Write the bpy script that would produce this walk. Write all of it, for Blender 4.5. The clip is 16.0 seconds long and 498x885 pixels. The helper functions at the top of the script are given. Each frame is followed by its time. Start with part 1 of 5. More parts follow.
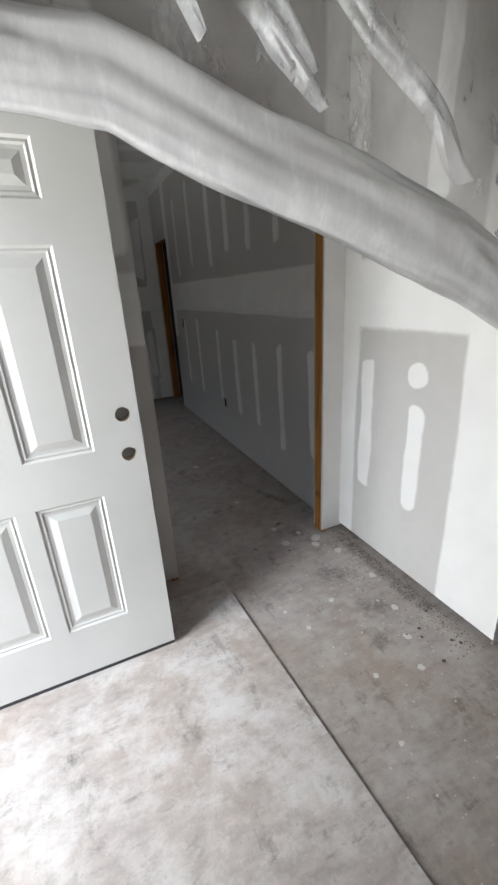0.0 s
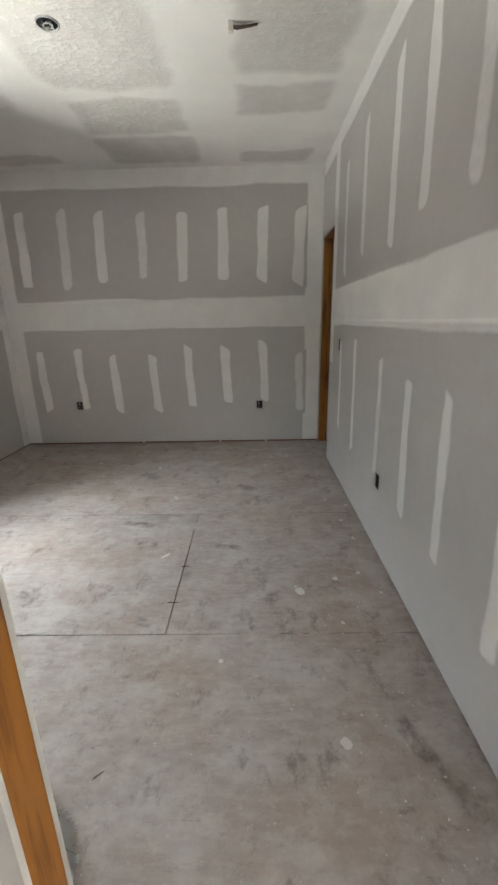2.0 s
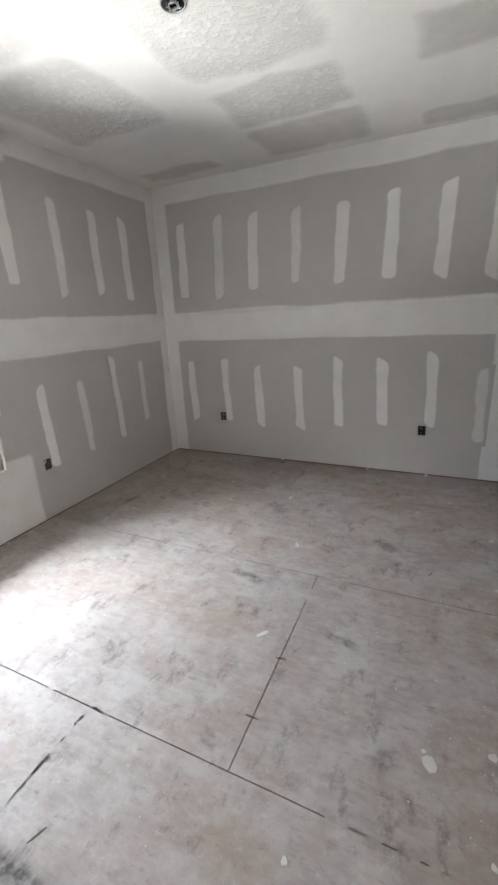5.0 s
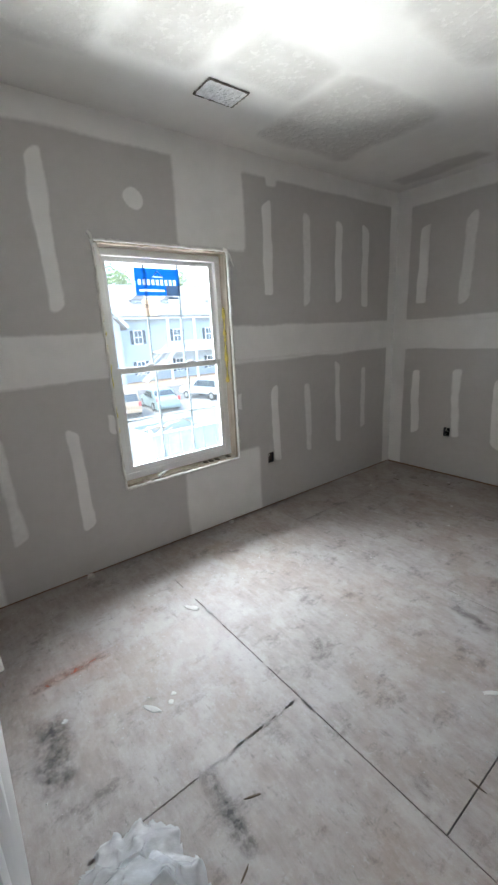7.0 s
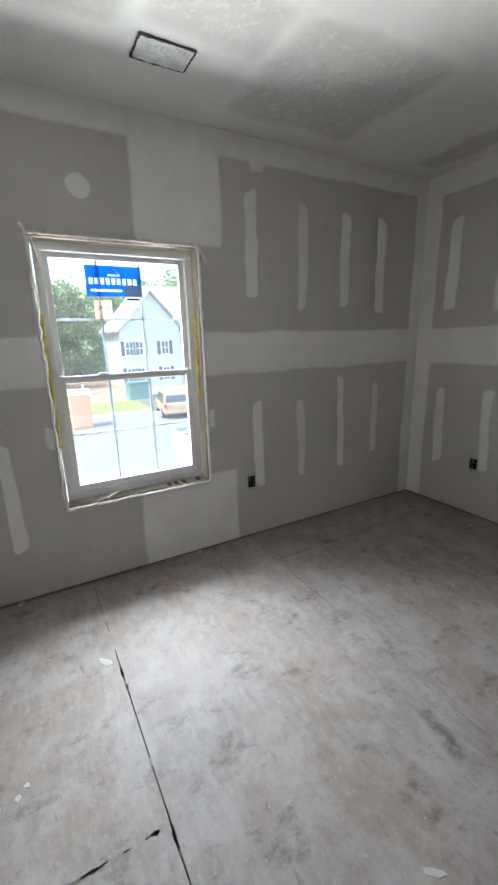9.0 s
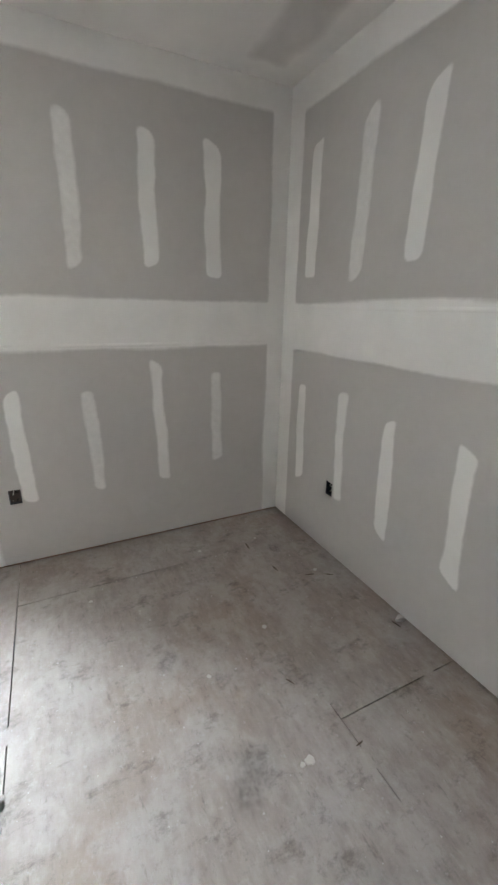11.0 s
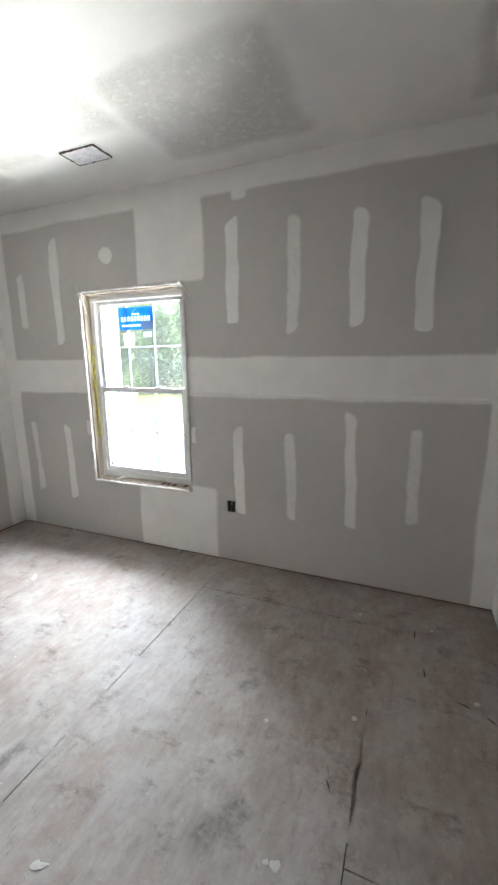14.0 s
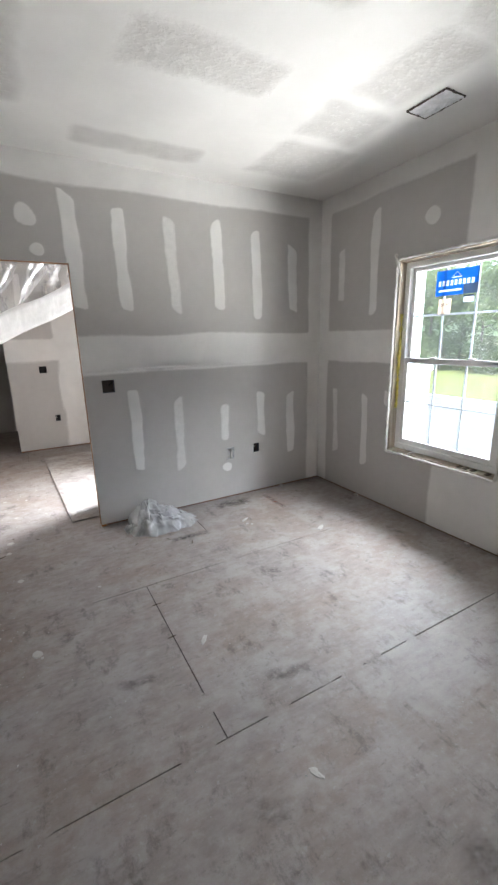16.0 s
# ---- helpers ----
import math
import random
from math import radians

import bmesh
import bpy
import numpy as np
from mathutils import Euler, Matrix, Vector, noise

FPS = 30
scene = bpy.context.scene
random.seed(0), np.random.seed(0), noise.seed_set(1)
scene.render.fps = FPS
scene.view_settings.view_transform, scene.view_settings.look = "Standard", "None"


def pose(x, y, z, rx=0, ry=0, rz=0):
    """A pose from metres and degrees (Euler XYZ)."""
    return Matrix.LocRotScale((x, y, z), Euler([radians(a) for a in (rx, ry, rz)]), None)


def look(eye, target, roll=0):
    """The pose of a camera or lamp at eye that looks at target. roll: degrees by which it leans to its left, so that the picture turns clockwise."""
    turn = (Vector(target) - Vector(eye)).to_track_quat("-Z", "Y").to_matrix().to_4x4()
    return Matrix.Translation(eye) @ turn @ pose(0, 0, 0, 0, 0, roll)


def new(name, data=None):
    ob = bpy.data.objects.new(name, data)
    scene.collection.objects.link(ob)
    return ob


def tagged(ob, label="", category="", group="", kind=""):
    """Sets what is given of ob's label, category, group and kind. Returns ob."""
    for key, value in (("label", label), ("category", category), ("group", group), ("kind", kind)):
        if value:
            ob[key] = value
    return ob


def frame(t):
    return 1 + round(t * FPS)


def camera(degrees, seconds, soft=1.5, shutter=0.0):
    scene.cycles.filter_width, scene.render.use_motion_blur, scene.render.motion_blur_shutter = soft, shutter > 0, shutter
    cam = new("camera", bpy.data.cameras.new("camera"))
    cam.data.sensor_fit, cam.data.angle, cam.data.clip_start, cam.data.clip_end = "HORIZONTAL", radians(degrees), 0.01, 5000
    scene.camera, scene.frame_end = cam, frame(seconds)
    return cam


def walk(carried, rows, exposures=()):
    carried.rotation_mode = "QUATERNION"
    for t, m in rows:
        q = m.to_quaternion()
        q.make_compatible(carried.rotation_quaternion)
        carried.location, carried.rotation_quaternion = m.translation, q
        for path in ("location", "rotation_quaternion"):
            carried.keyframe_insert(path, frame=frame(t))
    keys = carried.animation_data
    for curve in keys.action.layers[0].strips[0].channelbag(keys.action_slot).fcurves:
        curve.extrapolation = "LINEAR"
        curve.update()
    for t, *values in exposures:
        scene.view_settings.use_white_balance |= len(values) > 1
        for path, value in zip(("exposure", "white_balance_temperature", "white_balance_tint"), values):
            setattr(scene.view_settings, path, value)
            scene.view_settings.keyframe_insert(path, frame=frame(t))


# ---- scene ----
cam = camera(63.5, 16.0, soft=2.5)
PATH = [
    (0, (0.044, -0.32, 1.53), (0.787, 1.396, 0.82), -3.4),
    (0.5, (0.304, 0.08, 1.526), (0.771, 1.945, 0.977), -1.6),
    (1, (0.404, 0.487, 1.484), (0.764, 2.383, 0.958), -0.4),
    (1.5, (0.502, 0.834, 1.413), (0.845, 2.698, 0.775), -1.5),
    (2, (0.725, 1.223, 1.4), (0.692, 3.136, 0.817), -1.2),
    (2.5, (0.843, 1.533, 1.483), (0.813, 3.449, 0.912), -1.5),
    (3, (0.932, 1.765, 1.537), (1.06, 3.665, 0.925), -2.3),
    (3.5, (0.995, 1.883, 1.565), (0.921, 3.779, 0.932), -3.2),
    (4, (0.974, 1.902, 1.57), (0.686, 3.778, 0.937), -3.6),
    (4.5, (0.907, 1.895, 1.576), (0.342, 3.709, 0.952), -3.2),
    (5, (0.855, 1.884, 1.578), (0.039, 3.606, 0.971), -3.0),
    (5.2, (0.84, 1.88, 1.585), (-0.071, 3.557, 0.987), -3.2),
    (7.3, (0.626, 1.726, 1.591), (-0.979, 2.794, 1.059), -2.9),
    (7.5, (0.6, 1.708, 1.598), (-1.042, 2.718, 1.064), -2.9),
    (8, (0.578, 1.797, 1.603), (-1.121, 2.716, 1.084), -3.0),
    (8.5, (0.641, 2.16, 1.617), (-1.071, 3.065, 1.115), -1.9),
    (9, (0.641, 2.538, 1.595), (-1.053, 3.475, 1.089), -1.6),
    (9.5, (0.566, 3.0, 1.643), (-1.103, 3.973, 1.124), -2.4),
    (10, (0.614, 3.446, 1.632), (-1.031, 4.455, 1.104), -1.1),
    (10.2, (0.642, 3.625, 1.636), (-1.002, 4.629, 1.096), -0.6),
    (12.3, (0.41, 5.146, 1.516), (-1.498, 5.346, 0.95), 0.6),
    (12.5, (0.393, 5.236, 1.534), (-1.549, 5.263, 1.054), 0.3),
    (13, (0.45, 5.358, 1.557), (-1.453, 4.975, 1.075), 2.4),
    (13.5, (0.637, 5.354, 1.58), (-1.257, 4.884, 1.14), -0.4),
    (14, (0.719, 5.314, 1.623), (-1.088, 4.561, 1.214), -0.7),
    (14.5, (0.749, 5.261, 1.655), (-0.879, 4.177, 1.237), -0.3),
    (15, (0.766, 5.228, 1.645), (-0.635, 3.878, 1.181), -0.9),
    (15.5, (0.787, 5.2, 1.64), (-0.399, 3.67, 1.137), -1.0),
    (16, (0.81, 5.168, 1.596), (-0.126, 3.475, 1.088), -1.4),
]
# seconds, stops, kelvin, tint: the picture brightens and turns warmer as the walk enters the dim room
EXPOSURES = [(0, 2.65, 6500, 10), (0.5, 2.75, 6850, 10), (1, 3.25, 7400, 10), (1.5, 4.05, 7200, 10), (2, 4.5, 6950, 10), (3.5, 4.85, 6600, 10), (5, 4.75, 6550, 13), (7.3, 4.15, 6400, 10),
             (9, 4.0, 6400, 10), (10, 4.4, 6650, 10), (12.3, 5.5, 6350, 9), (12.7, 5.45, 6350, 9), (13.5, 5.05, 6500, 10), (14.5, 4.5, 6500, 11), (16, 4.1, 6550, 13)]
walk(cam, [(t, look(eye, target, roll)) for t, eye, target, roll in PATH], EXPOSURES)

# ---- world and light ----
world = bpy.data.worlds.new("world")
scene.world = world
world.use_nodes = True
SUN_EL, SUN_ROT = radians(58), radians(172)
sky = world.node_tree.nodes.new("ShaderNodeTexSky")
sky.sky_type, sky.sun_disc = "NISHITA", False
sky.sun_elevation, sky.sun_rotation = SUN_EL, SUN_ROT
world.node_tree.links.new(sky.outputs[0], world.node_tree.nodes["Background"].inputs[0])
world.node_tree.nodes["Background"].inputs[1].default_value = 0.055
sun = new("sun", bpy.data.lights.new("sun", "SUN"))
sun.data.energy, sun.data.angle, sun.data.color = 0.55, radians(11), (1.0, 0.95, 0.87)
SUN_DIR = Vector((math.sin(SUN_ROT) * math.cos(SUN_EL), math.cos(SUN_ROT) * math.cos(SUN_EL), math.sin(SUN_EL)))
sun.matrix_world = look(SUN_DIR * 40, (0, 0, 0))


def daylight_lamp(name, eye, target, w, h, watts, colour, spread):
    """An area lamp added outside an opening, standing in for daylight."""
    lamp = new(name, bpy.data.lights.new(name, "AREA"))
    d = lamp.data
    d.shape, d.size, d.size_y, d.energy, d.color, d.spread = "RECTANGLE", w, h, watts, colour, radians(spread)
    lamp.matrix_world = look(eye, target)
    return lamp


# added fill lamp some metres out, in place of the sky
daylight_lamp("window_sky", (-8.0, 3.6, 6.7), (-2.0, 3.2, 1.3), 16.0, 4.0, 540, (0.82, 0.91, 1.0), 175)
# added lamp below the sill, in place of light off the ground
daylight_lamp("window_ground_bounce", (-6.0, 3.6, -3.0), (-2.0, 3.2, 1.3), 13.0, 4.5, 450, (0.925, 0.96, 0.945), 175)
daylight_lamp("doorway_sky", (-1.75, 0.62, 1.45), (0.4, 0.60, 0.9), 1.0, 2.2, 12, (0.93, 0.95, 0.945), 175)

# ---- mesh tools ----
def part(name, bm, material, parent=None, label="", smooth=False):
    me = bpy.data.meshes.new(name)
    bm.to_mesh(me)
    bm.free()
    return mesh_part(name, me, material, parent, label, smooth)


def mesh_part(name, me, material, parent=None, label="", smooth=False):
    me.materials.append(material)
    if smooth:
        me.polygons.foreach_set("use_smooth", [True] * len(me.polygons))
    ob = new(name, me)
    if parent:
        ob.parent = parent
    if label:
        tagged(ob, label)
    return ob


def thing(name, label, category, at=(0, 0, 0), rz=0.0, group="", kind=""):
    ob = new(name)
    ob.matrix_basis = pose(*at, 0, 0, rz)
    return tagged(ob, label, category, group, kind)


def add_box(bm, x0, x1, y0, y1, z0, z1, bevel=0.0, m=None):
    r = bmesh.ops.create_cube(bm, size=1.0)
    vs = r["verts"]
    for v in vs:
        v.co = Vector(((x0 + x1) / 2 + v.co.x * (x1 - x0), (y0 + y1) / 2 + v.co.y * (y1 - y0), (z0 + z1) / 2 + v.co.z * (z1 - z0)))
    if m is not None:
        bmesh.ops.transform(bm, matrix=m, verts=vs)
    if bevel:
        es = list({e for v in vs for e in v.link_edges})
        bmesh.ops.bevel(bm, geom=es, offset=bevel, segments=2, affect="EDGES", profile=0.5)


def box(x0, x1, y0, y1, z0, z1, bevel=0.0, m=None):
    bm = bmesh.new()
    add_box(bm, x0, x1, y0, y1, z0, z1, bevel, m)
    return bm


def add_tube(bm, pts, r, sides=8):
    rings = []
    for i, p in enumerate(pts):
        p = Vector(p)
        d = (Vector(pts[min(i + 1, len(pts) - 1)]) - Vector(pts[max(i - 1, 0)])).normalized()
        a = d.orthogonal().normalized() if i == 0 else (rings[-1][1] - d * rings[-1][1].dot(d)).normalized()
        b = d.cross(a)
        rr = r[i] if isinstance(r, (list, tuple)) else r
        rings.append(([bm.verts.new(p + (a * math.cos(k * math.tau / sides) + b * math.sin(k * math.tau / sides)) * rr) for k in range(sides)], a))
    for (p, _), (q, _) in zip(rings, rings[1:]):
        for k in range(sides):
            bm.faces.new((p[k], p[(k + 1) % sides], q[(k + 1) % sides], q[k]))
    bm.faces.new(rings[0][0][::-1])
    bm.faces.new(rings[-1][0])


def add_prism(bm, outline, y0, y1):
    """An outline in x and z, drawn out along y."""
    a = [bm.verts.new((x, y0, z)) for x, z in outline]
    b = [bm.verts.new((x, y1, z)) for x, z in outline]
    n = len(a)
    bm.faces.new(a)
    bm.faces.new(b[::-1])
    for i in range(n):
        bm.faces.new((a[i], b[i], b[(i + 1) % n], a[(i + 1) % n]))
    bmesh.ops.recalc_face_normals(bm, faces=bm.faces[:])


def sm(a, b, x):
    t = min(1.0, max(0.0, (x - a) / (b - a)))
    return t * t * (3 - 2 * t)


# ---- materials ----
def mat(name, colour, rough=0.6, metal=0.0, spec=0.5):
    m = bpy.data.materials.new(name)
    m.use_nodes = True
    b = m.node_tree.nodes["Principled BSDF"]
    b.inputs["Base Color"].default_value = (*colour, 1)
    b.inputs["Roughness"].default_value, b.inputs["Metallic"].default_value = rough, metal
    b.inputs["Specular IOR Level"].default_value = spec
    return m, m.node_tree.nodes, m.node_tree.links, b


def noise_node(nodes, links, coord, scale, detail=4.0, stretch=(1, 1, 1), rough=0.55):
    mp = nodes.new("ShaderNodeMapping")
    mp.inputs["Scale"].default_value = stretch
    links.new(coord, mp.inputs[0])
    n = nodes.new("ShaderNodeTexNoise")
    n.inputs["Scale"].default_value, n.inputs["Detail"].default_value, n.inputs["Roughness"].default_value = scale, detail, rough
    links.new(mp.outputs[0], n.inputs["Vector"])
    return n.outputs["Fac"]


def ramp(nodes, links, fac, stops):
    r = nodes.new("ShaderNodeValToRGB")
    els = r.color_ramp.elements
    while len(els) < len(stops):
        els.new(0.5)
    for e, (p, c) in zip(els, stops):
        e.position, e.color = p, (*c, 1) if len(c) == 3 else c
    links.new(fac, r.inputs[0])
    return r.outputs[0]


def grey(v):
    return (v, v, v)


def mix(nodes, links, fac, a, b, mode="MIX"):
    m = nodes.new("ShaderNodeMix")
    m.data_type, m.blend_type = "RGBA", mode
    for sock, v in ((m.inputs[0], fac), (m.inputs[6], a), (m.inputs[7], b)):
        if isinstance(v, (int, float)):
            sock.default_value = v
        elif isinstance(v, tuple):
            sock.default_value = (*v, 1)
        else:
            links.new(v, sock)
    return m.outputs[2]


def maths(nodes, links, op, a, b=None, c=None):
    m = nodes.new("ShaderNodeMath")
    m.operation = op
    for i, v in enumerate((a, b, c)):
        if v is None:
            continue
        if isinstance(v, (int, float)):
            m.inputs[i].default_value = v
        else:
            links.new(v, m.inputs[i])
    return m.outputs[0]


def bump(nodes, links, bsdf, height, strength=0.3, dist=0.01):
    b = nodes.new("ShaderNodeBump")
    b.inputs["Strength"].default_value, b.inputs["Distance"].default_value = strength, dist
    links.new(height, b.inputs["Height"])
    links.new(b.outputs[0], bsdf.inputs["Normal"])


def world_coord(nodes):
    return nodes.new("ShaderNodeNewGeometry").outputs["Position"]


def plain(name, colour, rough=0.6, metal=0.0, vary=0.12, scale=6.0, bumps=0.0):
    m, n, l, b = mat(name, colour, rough, metal)
    tc = n.new("ShaderNodeTexCoord").outputs["Object"]
    f = noise_node(n, l, tc, scale)
    lo, hi = tuple(c * (1 - vary) for c in colour), tuple(min(1, c * (1 + vary)) for c in colour)
    l.new(ramp(n, l, f, [(0.3, lo), (0.7, hi)]), b.inputs["Base Color"])
    if bumps:
        bump(n, l, b, noise_node(n, l, tc, scale * 12, 3), bumps, 0.004)
    return m


PAPER, MUD = (0.545, 0.523, 0.50), (0.82, 0.803, 0.778)


def drywall_material():
    m, n, l, b = mat("drywall", PAPER, 0.85, 0, 0.25)
    p = world_coord(n)
    big, fine = noise_node(n, l, p, 1.3, 3), noise_node(n, l, p, 55, 3)
    paper = mix(n, l, 0.5, ramp(n, l, big, [(0.3, tuple(c * 0.93 for c in PAPER)), (0.7, tuple(c * 1.07 for c in PAPER))]),
                ramp(n, l, noise_node(n, l, p, 14, 5), [(0.3, tuple(c * 0.96 for c in PAPER)), (0.7, tuple(c * 1.04 for c in PAPER))]))
    streak = noise_node(n, l, p, 5, 4)
    mud = ramp(n, l, streak, [(0.25, tuple(c * 0.95 for c in MUD)), (0.55, MUD), (0.8, tuple(min(1, c * 1.05) for c in MUD))])
    at = n.new("ShaderNodeAttribute")
    at.attribute_name = "cover"
    edge = maths(n, l, "ADD", at.outputs["Fac"], maths(n, l, "MULTIPLY_ADD", noise_node(n, l, p, 30, 3), 0.3, -0.15))
    c = ramp(n, l, edge, [(0.22, grey(0)), (0.72, grey(1))])
    l.new(mix(n, l, c, paper, mud), b.inputs["Base Color"])
    h = maths(n, l, "ADD", maths(n, l, "MULTIPLY", at.outputs["Fac"], 0.8), maths(n, l, "MULTIPLY", fine, 0.12))
    bump(n, l, b, h, 0.35, 0.003)
    return m


def ceiling_material():
    m, n, l, b = mat("ceiling_mud", MUD, 0.85, 0, 0.25)
    p = world_coord(n)
    at = n.new("ShaderNodeAttribute")
    at.attribute_name = "cover"
    st = n.new("ShaderNodeAttribute")
    st.attribute_name = "stipple"
    blot = noise_node(n, l, p, 26, 5, (1, 1, 1), 0.62)
    dabs = ramp(n, l, blot, [(0.42, grey(0)), (0.62, grey(1))])
    dab_in = maths(n, l, "MULTIPLY", dabs, maths(n, l, "MULTIPLY", st.outputs["Fac"], 0.55))
    cov = maths(n, l, "MAXIMUM", maths(n, l, "ADD", at.outputs["Fac"], maths(n, l, "MULTIPLY_ADD", noise_node(n, l, p, 9, 4), 0.4, -0.2)), dab_in)
    c = ramp(n, l, cov, [(0.15, grey(0)), (0.85, grey(1))])
    big = noise_node(n, l, p, 2.0, 3)
    paper = ramp(n, l, big, [(0.3, tuple(x * 1.0 for x in PAPER)), (0.7, tuple(x * 1.12 for x in PAPER))])
    mud = ramp(n, l, big, [(0.3, tuple(x * 0.95 for x in MUD)), (0.7, tuple(min(1, x * 1.05) for x in MUD))])
    l.new(mix(n, l, c, paper, mud), b.inputs["Base Color"])
    h = maths(n, l, "ADD", maths(n, l, "MULTIPLY", dabs, st.outputs["Fac"]), maths(n, l, "MULTIPLY", noise_node(n, l, p, 70, 3), 0.1))
    bump(n, l, b, h, 0.5, 0.004)
    return m


def subfloor_material(name, base, smear, light):
    m, n, l, b = mat(name, base, 0.62, 0, 0.45)
    p = world_coord(n)
    oi = n.new("ShaderNodeObjectInfo").outputs["Random"]
    strand = noise_node(n, l, p, 22, 5, (0.5, 1.6, 1))
    big = noise_node(n, l, p, 1.1, 4)
    mid = noise_node(n, l, p, 4.2, 7, (1, 1, 1), 0.68)
    sweep = noise_node(n, l, p, 2.6, 6, (1.0, 2.2, 1), 0.66)
    col = ramp(n, l, strand, [(0.25, tuple(c * 0.80 for c in base)), (0.75, tuple(c * 1.16 for c in base))])
    col = mix(n, l, maths(n, l, "MULTIPLY", oi, 0.4), col, tuple(c * 0.88 for c in base))
    brown = ramp(n, l, big, [(0.42, grey(0)), (0.60, grey(1))])
    col = mix(n, l, maths(n, l, "MULTIPLY", brown, 0.5), col, (base[0] * 0.95, base[1] * 0.82, base[2] * 0.70))
    dust = ramp(n, l, mid, [(0.46, grey(0)), (0.60, grey(1))])
    col = mix(n, l, maths(n, l, "MULTIPLY", dust, smear), col, light)
    wipe = ramp(n, l, sweep, [(0.52, grey(0)), (0.64, grey(1))])
    col = mix(n, l, maths(n, l, "MULTIPLY", wipe, smear * 0.7), col, light)
    dirt = ramp(n, l, noise_node(n, l, p, 5.5, 8, (1.4, 0.8, 1), 0.74), [(0.555, grey(0)), (0.66, grey(1))])
    col = mix(n, l, maths(n, l, "MULTIPLY", dirt, 0.55), col, (0.085, 0.075, 0.068))
    scuff = ramp(n, l, noise_node(n, l, p, 13, 6, (0.7, 2.0, 1), 0.7), [(0.60, grey(0)), (0.70, grey(1))])
    col = mix(n, l, maths(n, l, "MULTIPLY", scuff, 0.5), col, (0.10, 0.09, 0.083))
    speck = ramp(n, l, noise_node(n, l, p, 40, 3), [(0.64, grey(0)), (0.72, grey(1))])
    col = mix(n, l, maths(n, l, "MULTIPLY", speck, 0.4), col, (0.48, 0.465, 0.45))
    smudge = noise_node(n, l, p, 15, 8, (1.0, 1.3, 1), 0.78)
    col = mix(n, l, maths(n, l, "MULTIPLY", ramp(n, l, smudge, [(0.52, grey(0)), (0.64, grey(1))]), 0.34), col, tuple(c * 1.1 for c in light))
    col = mix(n, l, maths(n, l, "MULTIPLY", ramp(n, l, smudge, [(0.35, grey(1)), (0.45, grey(0))]), 0.40), col, tuple(c * 0.5 for c in base))
    l.new(col, b.inputs["Base Color"])
    l.new(ramp(n, l, mid, [(0.3, grey(0.5)), (0.7, grey(0.74))]), b.inputs["Roughness"])
    bump(n, l, b, maths(n, l, "ADD", strand, maths(n, l, "MULTIPLY", mid, 0.6)), 0.35, 0.004)
    return m


def wood_material(name, dark, lit, axis=2, rough=0.6):
    m, n, l, b = mat(name, lit, rough, 0, 0.3)
    p = n.new("ShaderNodeTexCoord").outputs["Object"]
    st = [9.0, 9.0, 9.0]
    st[axis] = 0.6
    g = noise_node(n, l, p, 5, 5, tuple(st))
    col = ramp(n, l, g, [(0.3, dark), (0.5, lit), (0.75, tuple(c * 1.15 for c in lit))])
    knot = ramp(n, l, noise_node(n, l, p, 6, 2), [(0.68, grey(0)), (0.76, grey(1))])
    col = mix(n, l, maths(n, l, "MULTIPLY", knot, 0.7), col, tuple(c * 0.35 for c in dark))
    l.new(col, b.inputs["Base Color"])
    bump(n, l, b, g, 0.25, 0.002)
    return m


def film_material(name, clear, tint=(0.93, 0.93, 0.94), gloss=0.8, rough=0.16):
    """Polythene: partly clear, partly milky, glossy."""
    m = bpy.data.materials.new(name)
    m.use_nodes = True
    n, l = m.node_tree.nodes, m.node_tree.links
    n.remove(n["Principled BSDF"])
    out = n["Material Output"]
    p = world_coord(n)
    tr, di, tl, gl = (n.new("ShaderNodeBsdf" + k) for k in ("Transparent", "Diffuse", "Translucent", "Glossy"))
    tr.inputs[0].default_value = (0.97, 0.97, 0.97, 1)
    di.inputs[0].default_value = tl.inputs[0].default_value = (*tint, 1)
    gl.inputs[1].default_value = rough
    milk, body, sheet = n.new("ShaderNodeMixShader"), n.new("ShaderNodeMixShader"), n.new("ShaderNodeMixShader")
    milk.inputs[0].default_value = 0.5
    l.new(di.outputs[0], milk.inputs[1])
    l.new(tl.outputs[0], milk.inputs[2])
    l.new(ramp(n, l, noise_node(n, l, p, 4.0, 6, (1.6, 1, 0.55), 0.68), [(0.40, grey(max(0, 1 - clear - 0.12))), (0.54, grey(1 - clear)), (0.70, grey(min(1, 1 - clear + 0.38)))]), body.inputs[0])
    l.new(tr.outputs[0], body.inputs[1])
    l.new(milk.outputs[0], body.inputs[2])
    fr = n.new("ShaderNodeFresnel")
    fr.inputs[0].default_value = 1.5
    l.new(maths(n, l, "MULTIPLY_ADD", fr.outputs[0], gloss, 0.075 * gloss), sheet.inputs[0])
    l.new(body.outputs[0], sheet.inputs[1])
    l.new(gl.outputs[0], sheet.inputs[2])
    l.new(sheet.outputs[0], out.inputs[0])
    bp = n.new("ShaderNodeBump")
    bp.inputs["Strength"].default_value, bp.inputs["Distance"].default_value = 0.5, 0.02
    l.new(noise_node(n, l, p, 14, 4), bp.inputs["Height"])
    l.new(bp.outputs[0], gl.inputs["Normal"])
    return m


